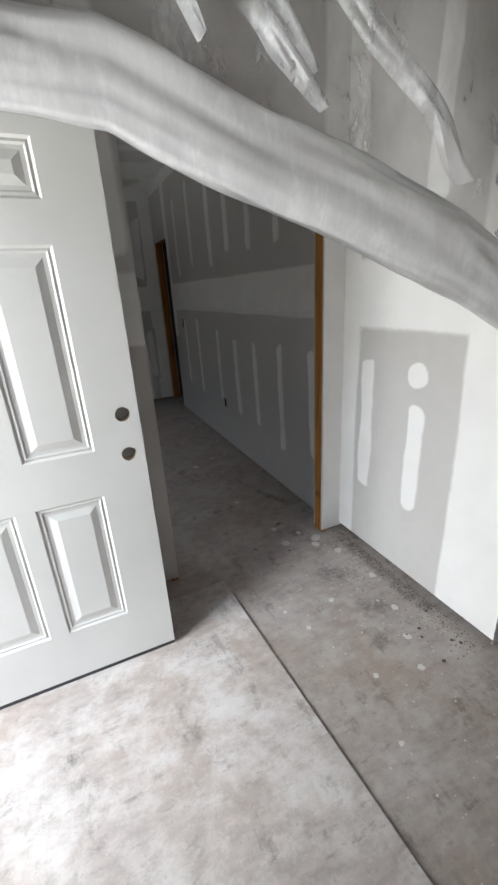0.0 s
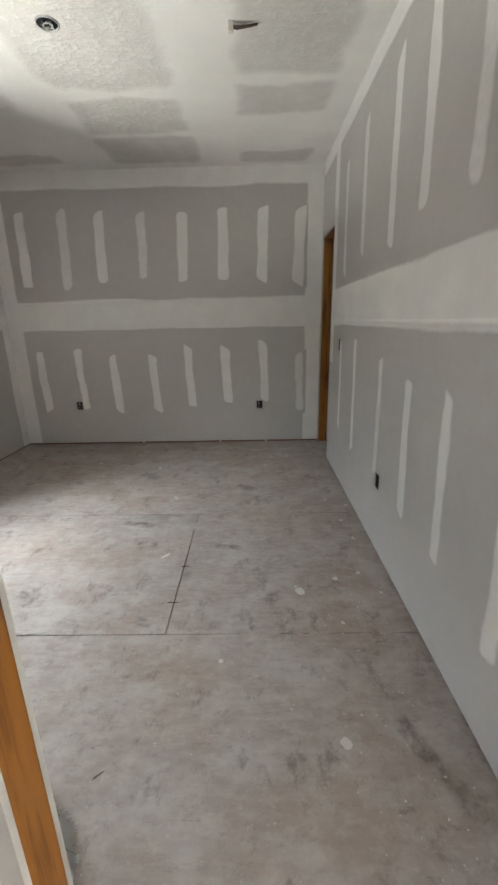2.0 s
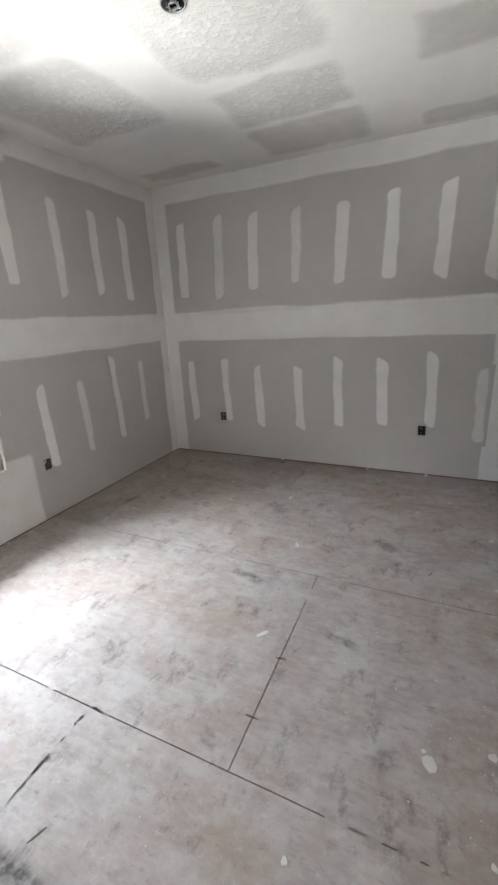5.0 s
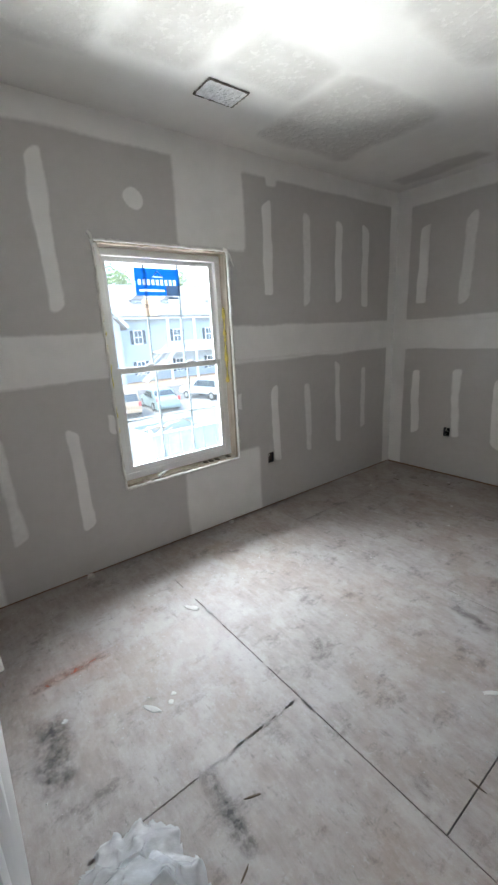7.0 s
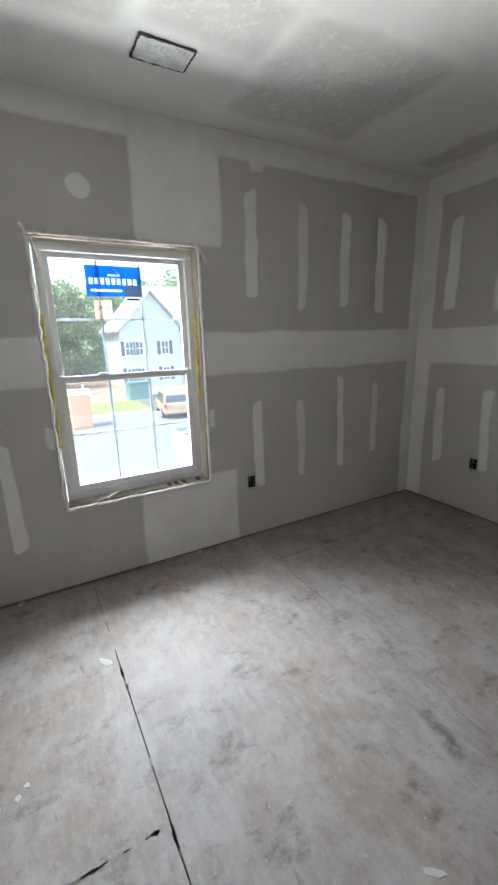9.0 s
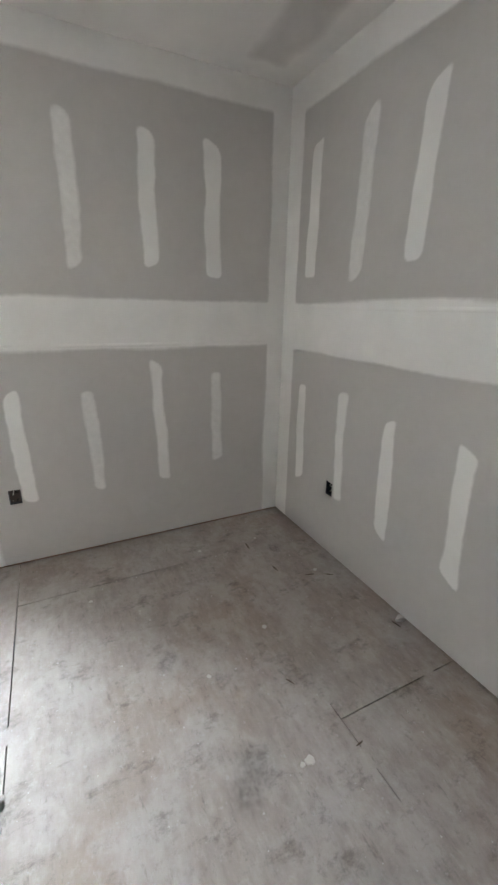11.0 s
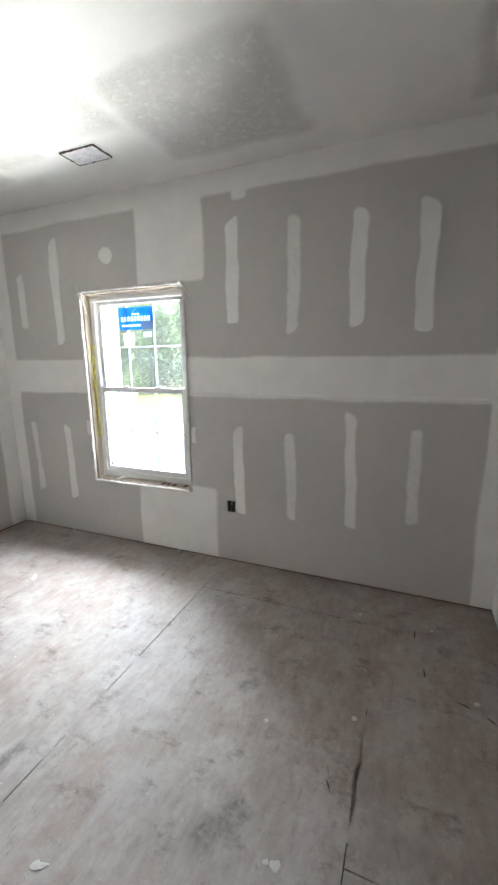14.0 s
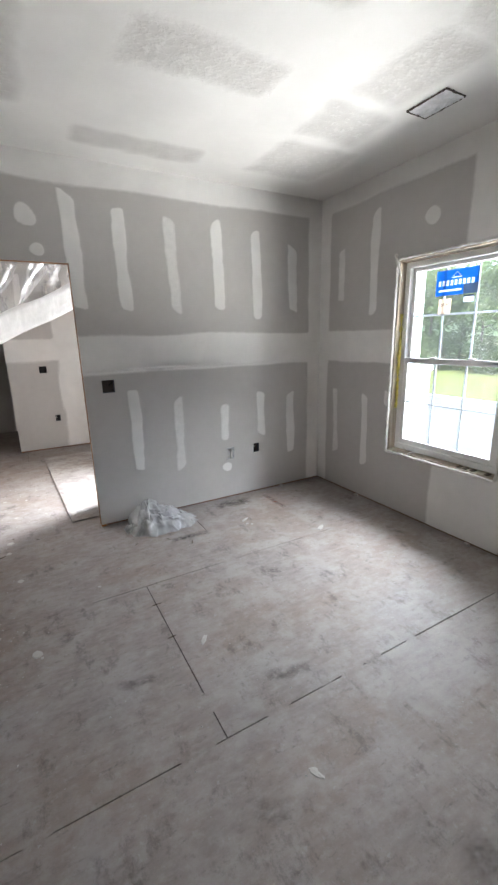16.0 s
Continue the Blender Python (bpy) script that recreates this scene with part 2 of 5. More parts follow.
def glass_material():
    m = bpy.data.materials.new("window_glass")
    m.use_nodes = True
    n, l = m.node_tree.nodes, m.node_tree.links
    n.remove(n["Principled BSDF"])
    tr, gl, mx, fr = n.new("ShaderNodeBsdfTransparent"), n.new("ShaderNodeBsdfGlossy"), n.new("ShaderNodeMixShader"), n.new("ShaderNodeFresnel")
    tr.inputs[0].default_value = (0.93, 0.97, 0.96, 1)
    gl.inputs[1].default_value = 0.01
    fr.inputs[0].default_value = 1.45
    # a thin translucent veil imitates the washed-out haze over the bright view
    dust, film = n.new("ShaderNodeBsdfTranslucent"), n.new("ShaderNodeMixShader")
    dust.inputs[0].default_value = (0.86, 0.88, 0.88, 1)
    l.new(ramp(n, l, noise_node(n, l, world_coord(n), 6, 5), [(0.3, grey(0.006)), (0.7, grey(0.013))]), film.inputs[0])
    l.new(tr.outputs[0], film.inputs[1])
    l.new(dust.outputs[0], film.inputs[2])
    l.new(fr.outputs[0], mx.inputs[0])
    l.new(film.outputs[0], mx.inputs[1])
    l.new(gl.outputs[0], mx.inputs[2])
    l.new(mx.outputs[0], n["Material Output"].inputs[0])
    return m


def label_material(name, colour):
    """Thin printed film through which daylight shines."""
    m = bpy.data.materials.new(name)
    m.use_nodes = True
    n, l = m.node_tree.nodes, m.node_tree.links
    n.remove(n["Principled BSDF"])
    di, tl, mx = n.new("ShaderNodeBsdfDiffuse"), n.new("ShaderNodeBsdfTranslucent"), n.new("ShaderNodeMixShader")
    di.inputs[0].default_value = tl.inputs[0].default_value = (*colour, 1)
    mx.inputs[0].default_value = 0.5
    l.new(di.outputs[0], mx.inputs[1])
    l.new(tl.outputs[0], mx.inputs[2])
    l.new(mx.outputs[0], n["Material Output"].inputs[0])
    return m


M_DRYWALL, M_CEILING = drywall_material(), ceiling_material()
M_FLOOR = subfloor_material("subfloor_osb", (0.335, 0.292, 0.268), 0.55, (0.44, 0.408, 0.388))
M_SHEET = subfloor_material("dusty_plywood", (0.42, 0.375, 0.35), 0.8, (0.58, 0.555, 0.535))
M_STUD = wood_material("stud_wood", (0.12, 0.042, 0.010), (0.35, 0.14, 0.028))
M_PLATE = wood_material("plate_wood", (0.10, 0.045, 0.022), (0.22, 0.105, 0.05), 0)
M_CORE = plain("gypsum_core", (0.55, 0.53, 0.5), 0.9)
M_DARK = plain("shadow_gap_board", (0.10, 0.08, 0.07), 0.9)
M_DOOR = plain("door_primer", (0.70, 0.69, 0.66), 0.42, 0, 0.04, 3.0, 0.05)
# near-black colour that holds the shade of the gap under the door
M_GAP_SHADE = plain("door_gap_shade", (0.05, 0.05, 0.055), 0.7)
M_VINYL = plain("white_vinyl", (0.80, 0.80, 0.79), 0.35, 0, 0.03)
# white vinyl again, its backlit grey put into the colour
M_GRID_BACKLIT = plain("backlit_muntin_vinyl", (0.42, 0.43, 0.45), 0.4, 0, 0.03)
M_FOAM = plain("spray_foam", (0.72, 0.62, 0.16), 0.8, 0, 0.25, 30, 0.8)
M_RAGGED = plain("joint_compound", (0.78, 0.76, 0.72), 0.85, 0, 0.08, 25, 0.6)
M_BUCK = wood_material("window_buck_wood", (0.30, 0.235, 0.17), (0.44, 0.37, 0.29))
M_GLASS = glass_material()
M_FILM = film_material("polythene_film", 0.80)
M_HEM = film_material("polythene_folds", 0.26, (0.97, 0.97, 0.97), 0.55, 0.28)
M_WAD = film_material("polythene_wad", 0.36, (0.98, 0.98, 0.98), 0.8, 0.12)
M_BOXBLUE = plain("box_plastic", (0.03, 0.035, 0.05), 0.5)
M_BLACK = plain("dark_recess", (0.012, 0.012, 0.012), 0.8)
M_WIREW = plain("cable_sheath", (0.68, 0.66, 0.60), 0.5)
M_STEEL = plain("galvanised_steel", (0.55, 0.56, 0.57), 0.35, 0.9, 0.2, 30, 0.5)
M_FOIL = plain("foil_duct", (0.78, 0.78, 0.79), 0.38, 0.55, 0.15, 20, 1.0)
M_CHIP = plain("mud_chip", (0.56, 0.54, 0.51), 0.85, 0, 0.06)
M_SAW = plain("wood_splinter", (0.10, 0.07, 0.045), 0.8)
M_STICKB = label_material("blue_sticker", (0.05, 0.26, 0.58))
M_STICKD = label_material("dark_sticker", (0.16, 0.22, 0.30))
M_STICKW = label_material("white_print", (0.62, 0.70, 0.80))
M_STICKT = label_material("cream_sticker", (0.75, 0.66, 0.58))
M_INK = plain("black_ink", (0.03, 0.03, 0.03), 0.6)
M_SIDING = plain("white_lap_siding", (0.72, 0.75, 0.78), 0.55, 0, 0.03)

H = 2.87            # ceiling height
X0, X1 = -2.01, 1.458
Y0, Y1 = 1.68, 5.857
YH = 1.585          # hall face of the wall between hall and room
BOARD = 0.0127

# ---- drywall builder ----
class Face:
    """One face of a wall: local u along the wall, z up, d out of the wall."""

    def __init__(self, name, o, ud, n, u0, u1, holes=(), z1=H, label="unpainted grey drywall with white mud bands"):
        self.o, self.ud, self.n, self.u0, self.u1, self.holes, self.z1 = Vector((*o, 0)), Vector((*ud, 0)), Vector((*n, 0)), u0, u1, list(holes), z1
        self.ob = tagged(new(name), label, "wall", "", "structure")
        self.seed = len(name) * 7.3 + u0

    def p(self, u, z, d=0.0):
        return self.o + self.ud * u + self.n * d + Vector((0, 0, z))

    def quads(self, name, us, zs, cover, d, material, skip=()):
        """A grid with its share of mud at each corner."""
        nu, nz = len(us), len(zs)
        cov = [[cover(u, z) for z in zs] for u in us]
        co = [self.p(us[i], zs[j], d(us[i], zs[j], cov[i][j])) for i in range(nu) for j in range(nz)]
        flip = self.ud.cross(Vector((0, 0, 1))).dot(self.n) < 0
        fs = []
        for i in range(nu - 1):
            for j in range(nz - 1):
                uc, zc = (us[i] + us[i + 1]) / 2, (zs[j] + zs[j + 1]) / 2
                if any(a < uc < b and c < zc < e for a, b, c, e in skip):
                    continue
                q = (i * nz + j, (i + 1) * nz + j, (i + 1) * nz + j + 1, i * nz + j + 1)
                fs.append(q[::-1] if flip else q)
        me = bpy.data.meshes.new(name)
        me.from_pydata(co, [], fs)
        at = me.attributes.new("cover", "FLOAT", "POINT")
        at.data.foreach_set("value", [c for row in cov for c in row])
        return mesh_part(name, me, material, self.ob, "", True)

    def boards(self, bands, seam=1.46, gap=0.021, step=0.025, ends=(0.012, 0.012)):
        """Two rows of board; bands are (u0, u1, z0, z1, feather) of taped mud."""
        # bands that reach an end of the wall run on past it
        wide = [(a - 0.2 * (a <= self.u0 + 0.001), b + 0.2 * (b >= self.u1 - 0.001), c - 0.2 * (c <= 0.001), e + 0.2 * (e >= self.z1 - 0.001), f) for a, b, c, e, f in bands]

        def cover(u, z):
            w1 = noise.noise((u * 2.1 + self.seed, z * 2.1, 3.0)) * 0.016
            w2 = noise.noise((u * 7 + self.seed, z * 7, 9.0)) * 0.003
            best = 0.0
            for a, b, c, e, f in wide:
                du, dz = min(u - a, b - u) + w1 + w2, min(z - c, e - z) + w1 + w2
                if min(du, dz) > -f:
                    best = max(best, sm(-f, f, du) * sm(-f, f, dz))
            return best

        def marks(a, b, extra):
            k = max(1, round((b - a) / step))
            vals = sorted([a + (b - a) * i / k for i in range(k + 1)] + [e for e in extra if a < e < b])
            return [v for i, v in enumerate(vals) if i == 0 or v - vals[i - 1] > 1e-4]

        for z0, z1 in ((gap, seam), (seam, self.z1 + 0.015)):
            us = marks(self.u0 - ends[0], self.u1 + ends[1], [h for q in self.holes for h in q[:2]])
            zs = marks(z0, z1, [h for q in self.holes for h in q[2:]])
            self.quads("drywall_board", us, zs, cover, lambda u, z, c: 0.0008 * c, M_DRYWALL, self.holes)
        bm = bmesh.new()
        edges, u = [], self.u0
        for a, b, c, e in sorted(self.holes):
            edges += [((a, max(c, gap)), (a, e)), ((b, e), (b, max(c, gap))), ((a, e), (b, e))]
            if c > gap:
                edges.append(((b, c), (a, c)))
            else:
                edges.append(((u, gap), (a, gap)))
                u = b
        if u < self.u1 - 0.01:
            edges.append(((u, gap), (self.u1, gap)))
        for (ua, za), (ub, zb) in edges:
            bm.faces.new([bm.verts.new(self.p(ua, za)), bm.verts.new(self.p(ub, zb)), bm.verts.new(self.p(ub, zb, -BOARD)), bm.verts.new(self.p(ua, za, -BOARD))])
        part("board_edge", bm, M_CORE, self.ob)

    def strip(self, u, z0, z1, w=0.085, lean=0.0):
        """A wiped stripe of mud over a row of screws."""
        w *= 1.16
        s = random.random() * 50
        top, bot, cut = random.uniform(-0.7, 0.7), random.uniform(-0.7, 0.7), random.uniform(0.35, 0.9)
        ext = 0.03
        us = [u - w / 2 - ext + (w + 2 * ext) * i / 11 for i in range(12)]
        zs = [z0 - ext + (z1 - z0 + 2 * ext) * j / 64 for j in range(65)]
        near = [q for q in self.holes if q[0] < us[-1] and q[1] > us[0] and q[2] < zs[-1] and q[3] > zs[0]]
        us = sorted(us + [e for q in near for e in q[:2] if us[0] < e < us[-1]])
        zs = sorted(zs + [e for q in near for e in q[2:] if zs[0] < e < zs[-1]])

        def cover(uu, z):
            k = (z - z0) / (z1 - z0)
            wob = noise.noise((s, z * 3.0, 1)) * 0.012 + lean * (k - 0.5) + 0.006 * noise.noise((s, z * 14, uu * 20))
            half = w / 2 * (1 + 0.26 * noise.noise((s + 9, z * 4, 2)))
            r = half * cut
            x = abs(uu - u - wob)
            qx, qz = x - half + r, max(z - z1 - top * (uu - u), z0 + bot * (uu - u) - z) + r
            dist = r - math.hypot(max(qx, 0), max(qz, 0)) - min(max(qx, qz), 0)
            return depth * sm(-0.014, 0.017, dist)

        depth = random.choice((1.0, 1.0, 0.9, 0.75, 0.62))
        fade = lambda uu, z, c: 0.0015 + 0.0012 * c
        return self.quads("mud_strip", us, zs, cover, fade, M_DRYWALL, near)

    def ridge(self, u0, u1, z, wob=0.004):
        """The lip that a trowel leaves along the edge of the taped joint."""
        n = round((u1 - u0) / 0.03)
        us = [u0 + (u1 - u0) * i / n for i in range(n + 1)]
        rows = ((-0.009, 0.0012), (-0.003, 0.0042), (0.004, 0.0036), (0.014, 0.0012))
        co = [self.p(u, z + dz + wob * noise.noise((u * 1.7, z, 6)), d * (1 + 0.4 * noise.noise((u * 5, z, 2)))) for u in us for dz, d in rows]
        fs = [(i * 4 + j, i * 4 + j + 1, i * 4 + j + 5, i * 4 + j + 4) for i in range(n) for j in range(3)]
        me = bpy.data.meshes.new("tape_ridge")
        me.from_pydata(co, [], fs)
        me.attributes.new("cover", "FLOAT", "POINT").data.foreach_set("value", [1.0] * len(co))
        return mesh_part("tape_ridge", me, M_DRYWALL, self.ob, "", True)

    def spot(self, u, z, r):
        s = random.random() * 50
        us = [u + r * 1.5 * (i / 7 - 1) for i in range(15)]
        zs = [z + r * 1.5 * (i / 7 - 1) for i in range(15)]
        cov = lambda a, b: sm(-0.012, 0.014, r - math.hypot(a - u, b - z) + 0.018 * noise.noise((a * 12 + s, b * 12, 4)))
        return self.quads("mud_spot", us, zs, cov, lambda a, b, c: 0.0017 + 0.001 * c, M_DRYWALL)


def wall_core(name, ob, boxes, material=M_DARK):
    bm = bmesh.new()
    for b in boxes:
        add_box(bm, *b)
    return part(name, bm, material, ob)


BAND = (1.31, 1.62)


def hole(u, z, w=0.068, h=0.095):
    return (u - w / 2, u + w / 2, z - h / 2, z + h / 2)


# west wall with the window: u is y
WIN = (2.668, 3.66, 0.562, 2.172)
west_holes = [WIN, hole(4.02, 0.476)]
wall_west = Face("wall_west", (X0, 0), (0, 1), (1, 0), Y0, Y1, west_holes)
wall_west.boards([(Y0, Y0 + 0.14, 0, H, 0.02), (Y1 - 0.13, Y1, 0, H, 0.02), (Y0, Y1, 1.34, 1.63, 0.02), (Y0, Y1, 2.725, H, 0.03),
                  (3.26, 3.835, 2.19, H, 0.03), (3.145, 3.89, 0, 0.61, 0.03), (4.07, 4.17, 2.67, H, 0.02)])
for u, a, b in ((1.99, 1.91, 2.37), (2.41, 1.76, 2.61), (4.065, 1.87, 2.555), (4.51, 1.79, 2.53), (4.93, 1.815, 2.51), (5.32, 1.77, 2.505)):
    wall_west.strip(u, a, b, 0.085)
for u, a, b in ((1.965, 0.385, 1.06), (2.38, 0.345, 1.03), (4.095, 0.43, 1.12), (4.505, 0.435, 1.10), (4.93, 0.44, 1.25), (5.335, 0.52, 1.17)):
    wall_west.strip(u, a, b, 0.07, -0.02)
for u, z, r in ((2.965, 2.43, 0.065),):
    wall_west.spot(u, z, r)
for u in (3.70, 2.632):
    wall_west.strip(u, 0.965, 1.10, 0.042)

# north wall: u is x
wall_north = Face("wall_north", (0, Y1), (1, 0), (0, -1), X0, X1, [hole(-1.335, 0.472), hole(0.778, 0.45)])
wall_north.boards([(X0, X0 + 0.155, 0, H, 0.02), (1.288, X1, 0, H, 0.02), (X0, X1, 1.325, 1.635, 0.02), (X0, X1, 2.705, H, 0.025)])
for u, a, b in ((-1.70, 1.78, 2.50), (-1.265, 1.75, 2.52), (-0.875, 1.81, 2.49), (-0.44, 1.84, 2.48), (-0.012, 1.81, 2.475), (0.415, 1.815, 2.505), (0.83, 1.79, 2.50), (1.215, 1.75, 2.485)):
    wall_north.strip(u, a, b, 0.095, 0.02)
for u, a, b in ((-1.705, 0.41, 1.10), (-1.266, 0.425, 1.13), (-0.87, 0.39, 1.055), (-0.423, 0.397, 1.034), (-0.015, 0.444, 1.125), (0.402, 0.485, 1.11), (0.833, 0.495, 1.165), (1.235, 0.37, 1.04)):
    wall_north.strip(u, a, b, 0.08, -0.02)

# east wall with the closet doorway: u is y
DOORWAY_E = (5.20, 5.835, 0.0, 2.19)
wall_east = Face("wall_east", (X1, 0), (0, 1), (-1, 0), Y0, Y1, [DOORWAY_E, hole(3.50, 0.446), hole(4.79, 1.18, 0.055, 0.10)])
wall_east.boards([(5.06, 5.22, 1.0, H, 0.02), (Y0, Y1, 1.343, 1.642, 0.012), (Y0, Y1, 2.75, H, 0.025), (Y0, Y0 + 0.1, 0, H, 0.02)])
for u, a, b in ((1.88, 1.83, 2.50), (2.305, 1.81, 2.49), (2.75, 1.81, 2.615), (3.185, 1.84, 2.65), (3.605, 1.76, 2.63), (4.19, 1.80, 2.60), (4.72, 1.73, 2.53)):
    wall_east.strip(u, a, b, 0.085, 0.03)
for u, a, b in ((1.86, 0.42, 1.15), (2.285, 0.33, 1.15), (2.715, 0.418, 1.115), (3.12, 0.43, 1.11), (3.575, 0.47, 1.18), (4.20, 0.417, 1.25), (4.69, 0.47, 1.22)):
    wall_east.strip(u, a, b, 0.07, 0.03)

wall_east.ridge(Y0 + 0.02, 5.19, 1.375)

# south wall, room face: u is x
DOORWAY_S = (0.385, 1.353, 0.0, 2.16)
wall_south = Face("wall_south", (0, Y0), (1, 0), (0, 1), X0, X1, [DOORWAY_S, hole(0.198, 1.225, 0.10, 0.105), hole(-1.204, 0.485)])
wall_south.boards([(X0, X0 + 0.16, 0, H, 0.02), (X0, X1, 1.325, 1.63, 0.025), (X0, X1, 2.70, H, 0.03)])
for u, a, b in ((0.342, 1.84, 2.63), (-0.01, 1.83, 2.575), (-0.425, 1.82, 2.55), (-0.845, 1.84, 2.58), (-1.24, 1.755, 2.53), (-1.655, 1.84, 2.42)):
    wall_south.strip(u, a, b, 0.09, 0.02)
for u, a, b in ((0.0, 0.46, 1.18), (-0.39, 0.40, 1.075), (-0.855, 0.61, 0.975), (-1.265, 0.615, 1.06), (-1.63, 0.375, 1.02)):
    wall_south.strip(u, a, b, 0.08)
for u, z, r in ((0.633, 2.46, 0.07), (0.59, 2.245, 0.045), (-0.86, 0.34, 0.05)):
    wall_south.spot(u, z, r)

wall_south.ridge(X0 + 0.2, 0.38, 1.352)
wall_north.ridge(X0 + 0.2, 1.25, 1.60)
wall_west.ridge(3.70, Y1 - 0.15, 1.362)

# hall faces
HX0, HY0, HXE = -0.62, -1.52, 2.6
HX1 = 1.49
hall_north = Face("hall_wall_north", (0, YH), (1, 0), (0, -1), HX0, HX1, [DOORWAY_S])
hall_north.boards([(HX0, HX1, *BAND, 0.02), (0.24, 0.36, 1.7, H, 0.03), (1.353, HX1, 0, H, 0.02), (HX0, HX1, 2.66, H, 0.03)])
hall_east = Face("hall_wall_east", (HX1, 0), (0, 1), (-1, 0), 0.48, YH)
hall_east.boards([(YH - 0.13, YH, 0, H, 0.02), (0.48, 0.79, 0, H, 0.02), (0.48, YH, 1.32, 1.64, 0.02), (0.48, YH, 2.66, H, 0.03)], gap=0.045, ends=(0.0, 0.012))
hall_east.strip(1.365, 0.42, 1.15, 0.08)
hall_east.strip(1.02, 0.42, 0.98, 0.085)
hall_east.strip(1.02, 1.8, 2.5, 0.085)
hall_east.spot(1.03, 1.12, 0.06)
hall_jog = Face("hall_wall_jog", (0, 0.48), (1, 0), (0, -1), HX1, HXE)
hall_jog.boards([(HX1, HX1 + 0.12, 0, H, 0.02), (HX1, HXE, *BAND, 0.02)], step=0.06, ends=(0.0, 0.012))
hall_far = Face("hall_wall_far_east", (HXE, 0), (0, 1), (-1, 0), HY0 - 1.8, 0.48)
hall_far.boards([(HY0 - 1.8, 0.48, *BAND, 0.02)], step=0.08)
hall_south = Face("hall_wall_south", (0, HY0), (1, 0), (0, 1), HX0, HXE, [(0.98, 1.85, 0.0, 2.1), hole(0.53, 1.2, 0.1, 0.1), hole(0.42, 0.47)])
hall_south.boards([(HX0, 0.32, 0, H, 0.02), (HX0, HXE, *BAND, 0.02)], step=0.05)
hall_south.strip(0.70, 1.75, 2.5, 0.08)
DOORWAY_X = (0.22, 1.14, 0.0, 2.06)
hall_west = Face("hall_wall_west", (HX0, 0), (0, 1), (1, 0), HY0, YH, [DOORWAY_X])
hall_west.boards([(HY0, YH, *BAND, 0.02)], step=0.06)

# solid middles of the walls, behind the boards; their dark colour gives the shade in the gaps
T = 0.012
wall_core("wall_core", wall_west.ob, [(X0 - 0.06, X0 - 0.03, Y0 - 0.1, WIN[0], 0, H), (X0 - 0.06, X0 - 0.03, WIN[1], Y1 + 0.1, 0, H),
                                     (X0 - 0.06, X0 - 0.03, WIN[0], WIN[1], 0, WIN[2]), (X0 - 0.06, X0 - 0.03, WIN[0], WIN[1], WIN[3], H)])
wall_core("wall_core", wall_north.ob, [(X0 - 0.05, X1 + 0.4, Y1 + 0.05, Y1 + 0.09, 0, H)])
wall_core("wall_core", wall_east.ob, [(X1 + 0.05, X1 + 0.07, Y0 - 0.06, 5.18, 0, H), (X1 + 0.05, X1 + 0.07, 5.18, Y1 + 0.05, 2.25, H)])
wall_core("wall_core", wall_south.ob, [(X0 - 0.05, 0.34, 1.625, 1.64, 0, H), (1.395, 1.455, 1.625, 1.64, 0, H), (0.34, 1.395, 1.625, 1.64, 2.32, H)])
wall_core("wall_core", hall_east.ob, [(HX1 + 0.04, HX1 + 0.06, 0.53, YH + 0.05, 0, H)])
wall_core("wall_core", hall_jog.ob, [(HX1 + 0.04, HXE + 0.05, 0.52, 0.54, 0, H)])
wall_core("wall_core", hall_far.ob, [(HXE + 0.04, HXE + 0.06, HY0 - 1.85, 0.53, 0, H)])
wall_core("wall_core", hall_south.ob, [(HX0 - 0.05, 0.98, HY0 - 0.07, HY0 - 0.05, 0, H), (1.85, HXE + 0.05, HY0 - 0.07, HY0 - 0.05, 0, H), (0.98, 1.85, HY0 - 0.07, HY0 - 0.05, 2.1, H)])
wall_core("wall_core", hall_west.ob, [(HX0 - 0.07, HX0 - 0.05, HY0 - 0.05, 0.22, 0, H), (HX0 - 0.07, HX0 - 0.05, 1.14, 1.6, 0, H), (HX0 - 0.07, HX0 - 0.05, 0.22, 1.14, 2.06, H)])


def plates(face, spans, d0=-0.10, d1=-0.022, h=0.038):
    for a, b in spans:
        p, q = face.p(a, 0, d0), face.p(b, 0, d1)
        part("sole_plate", box(min(p.x, q.x), max(p.x, q.x), min(p.y, q.y), max(p.y, q.y), 0.0, h), M_PLATE, face.ob, "rough wooden sole plate")


plates(wall_west, [(Y0, Y1)])
plates(wall_north, [(X0, X1)])
plates(wall_east, [(Y0, 5.16)])
plates(wall_south, [(X0, 0.33)], -0.072, -0.022)
plates(hall_south, [(HX0, 0.94)])

# wooden jambs and headers in the rough openings
def jamb(face, name, x0, x1, y0, y1, z0, z1):
    part(name, box(x0, x1, y0, y1, z0, z1, 0.003), M_STUD, face.ob, "bare orange-brown framing timber")


jamb(wall_south, "jamb_stud", 0.345, 0.383, YH + 0.004, Y0 - 0.004, 0, 2.162)
jamb(wall_south, "jamb_stud", 1.355, 1.393, YH + 0.004, Y0 - 0.004, 0, 2.162)
jamb(wall_south, "header", 0.333, 1.382, YH + 0.004, Y0 - 0.004, 2.163, 2.31)
jamb(wall_east, "jamb_stud", X1 + 0.004, X1 + 0.11, 5.16, 5.198, 0, 2.19)
jamb(wall_east, "jamb_stud", X1 + 0.004, X1 + 0.11, 5.837, 5.89, 0, 2.19)
jamb(wall_east, "header", X1 + 0.004, X1 + 0.11, 5.16, 5.89, 2.192, 2.32)
jamb(hall_south, "jamb_stud", 0.94, 0.978, HY0 - 0.11, HY0 - 0.004, 0, 2.1)
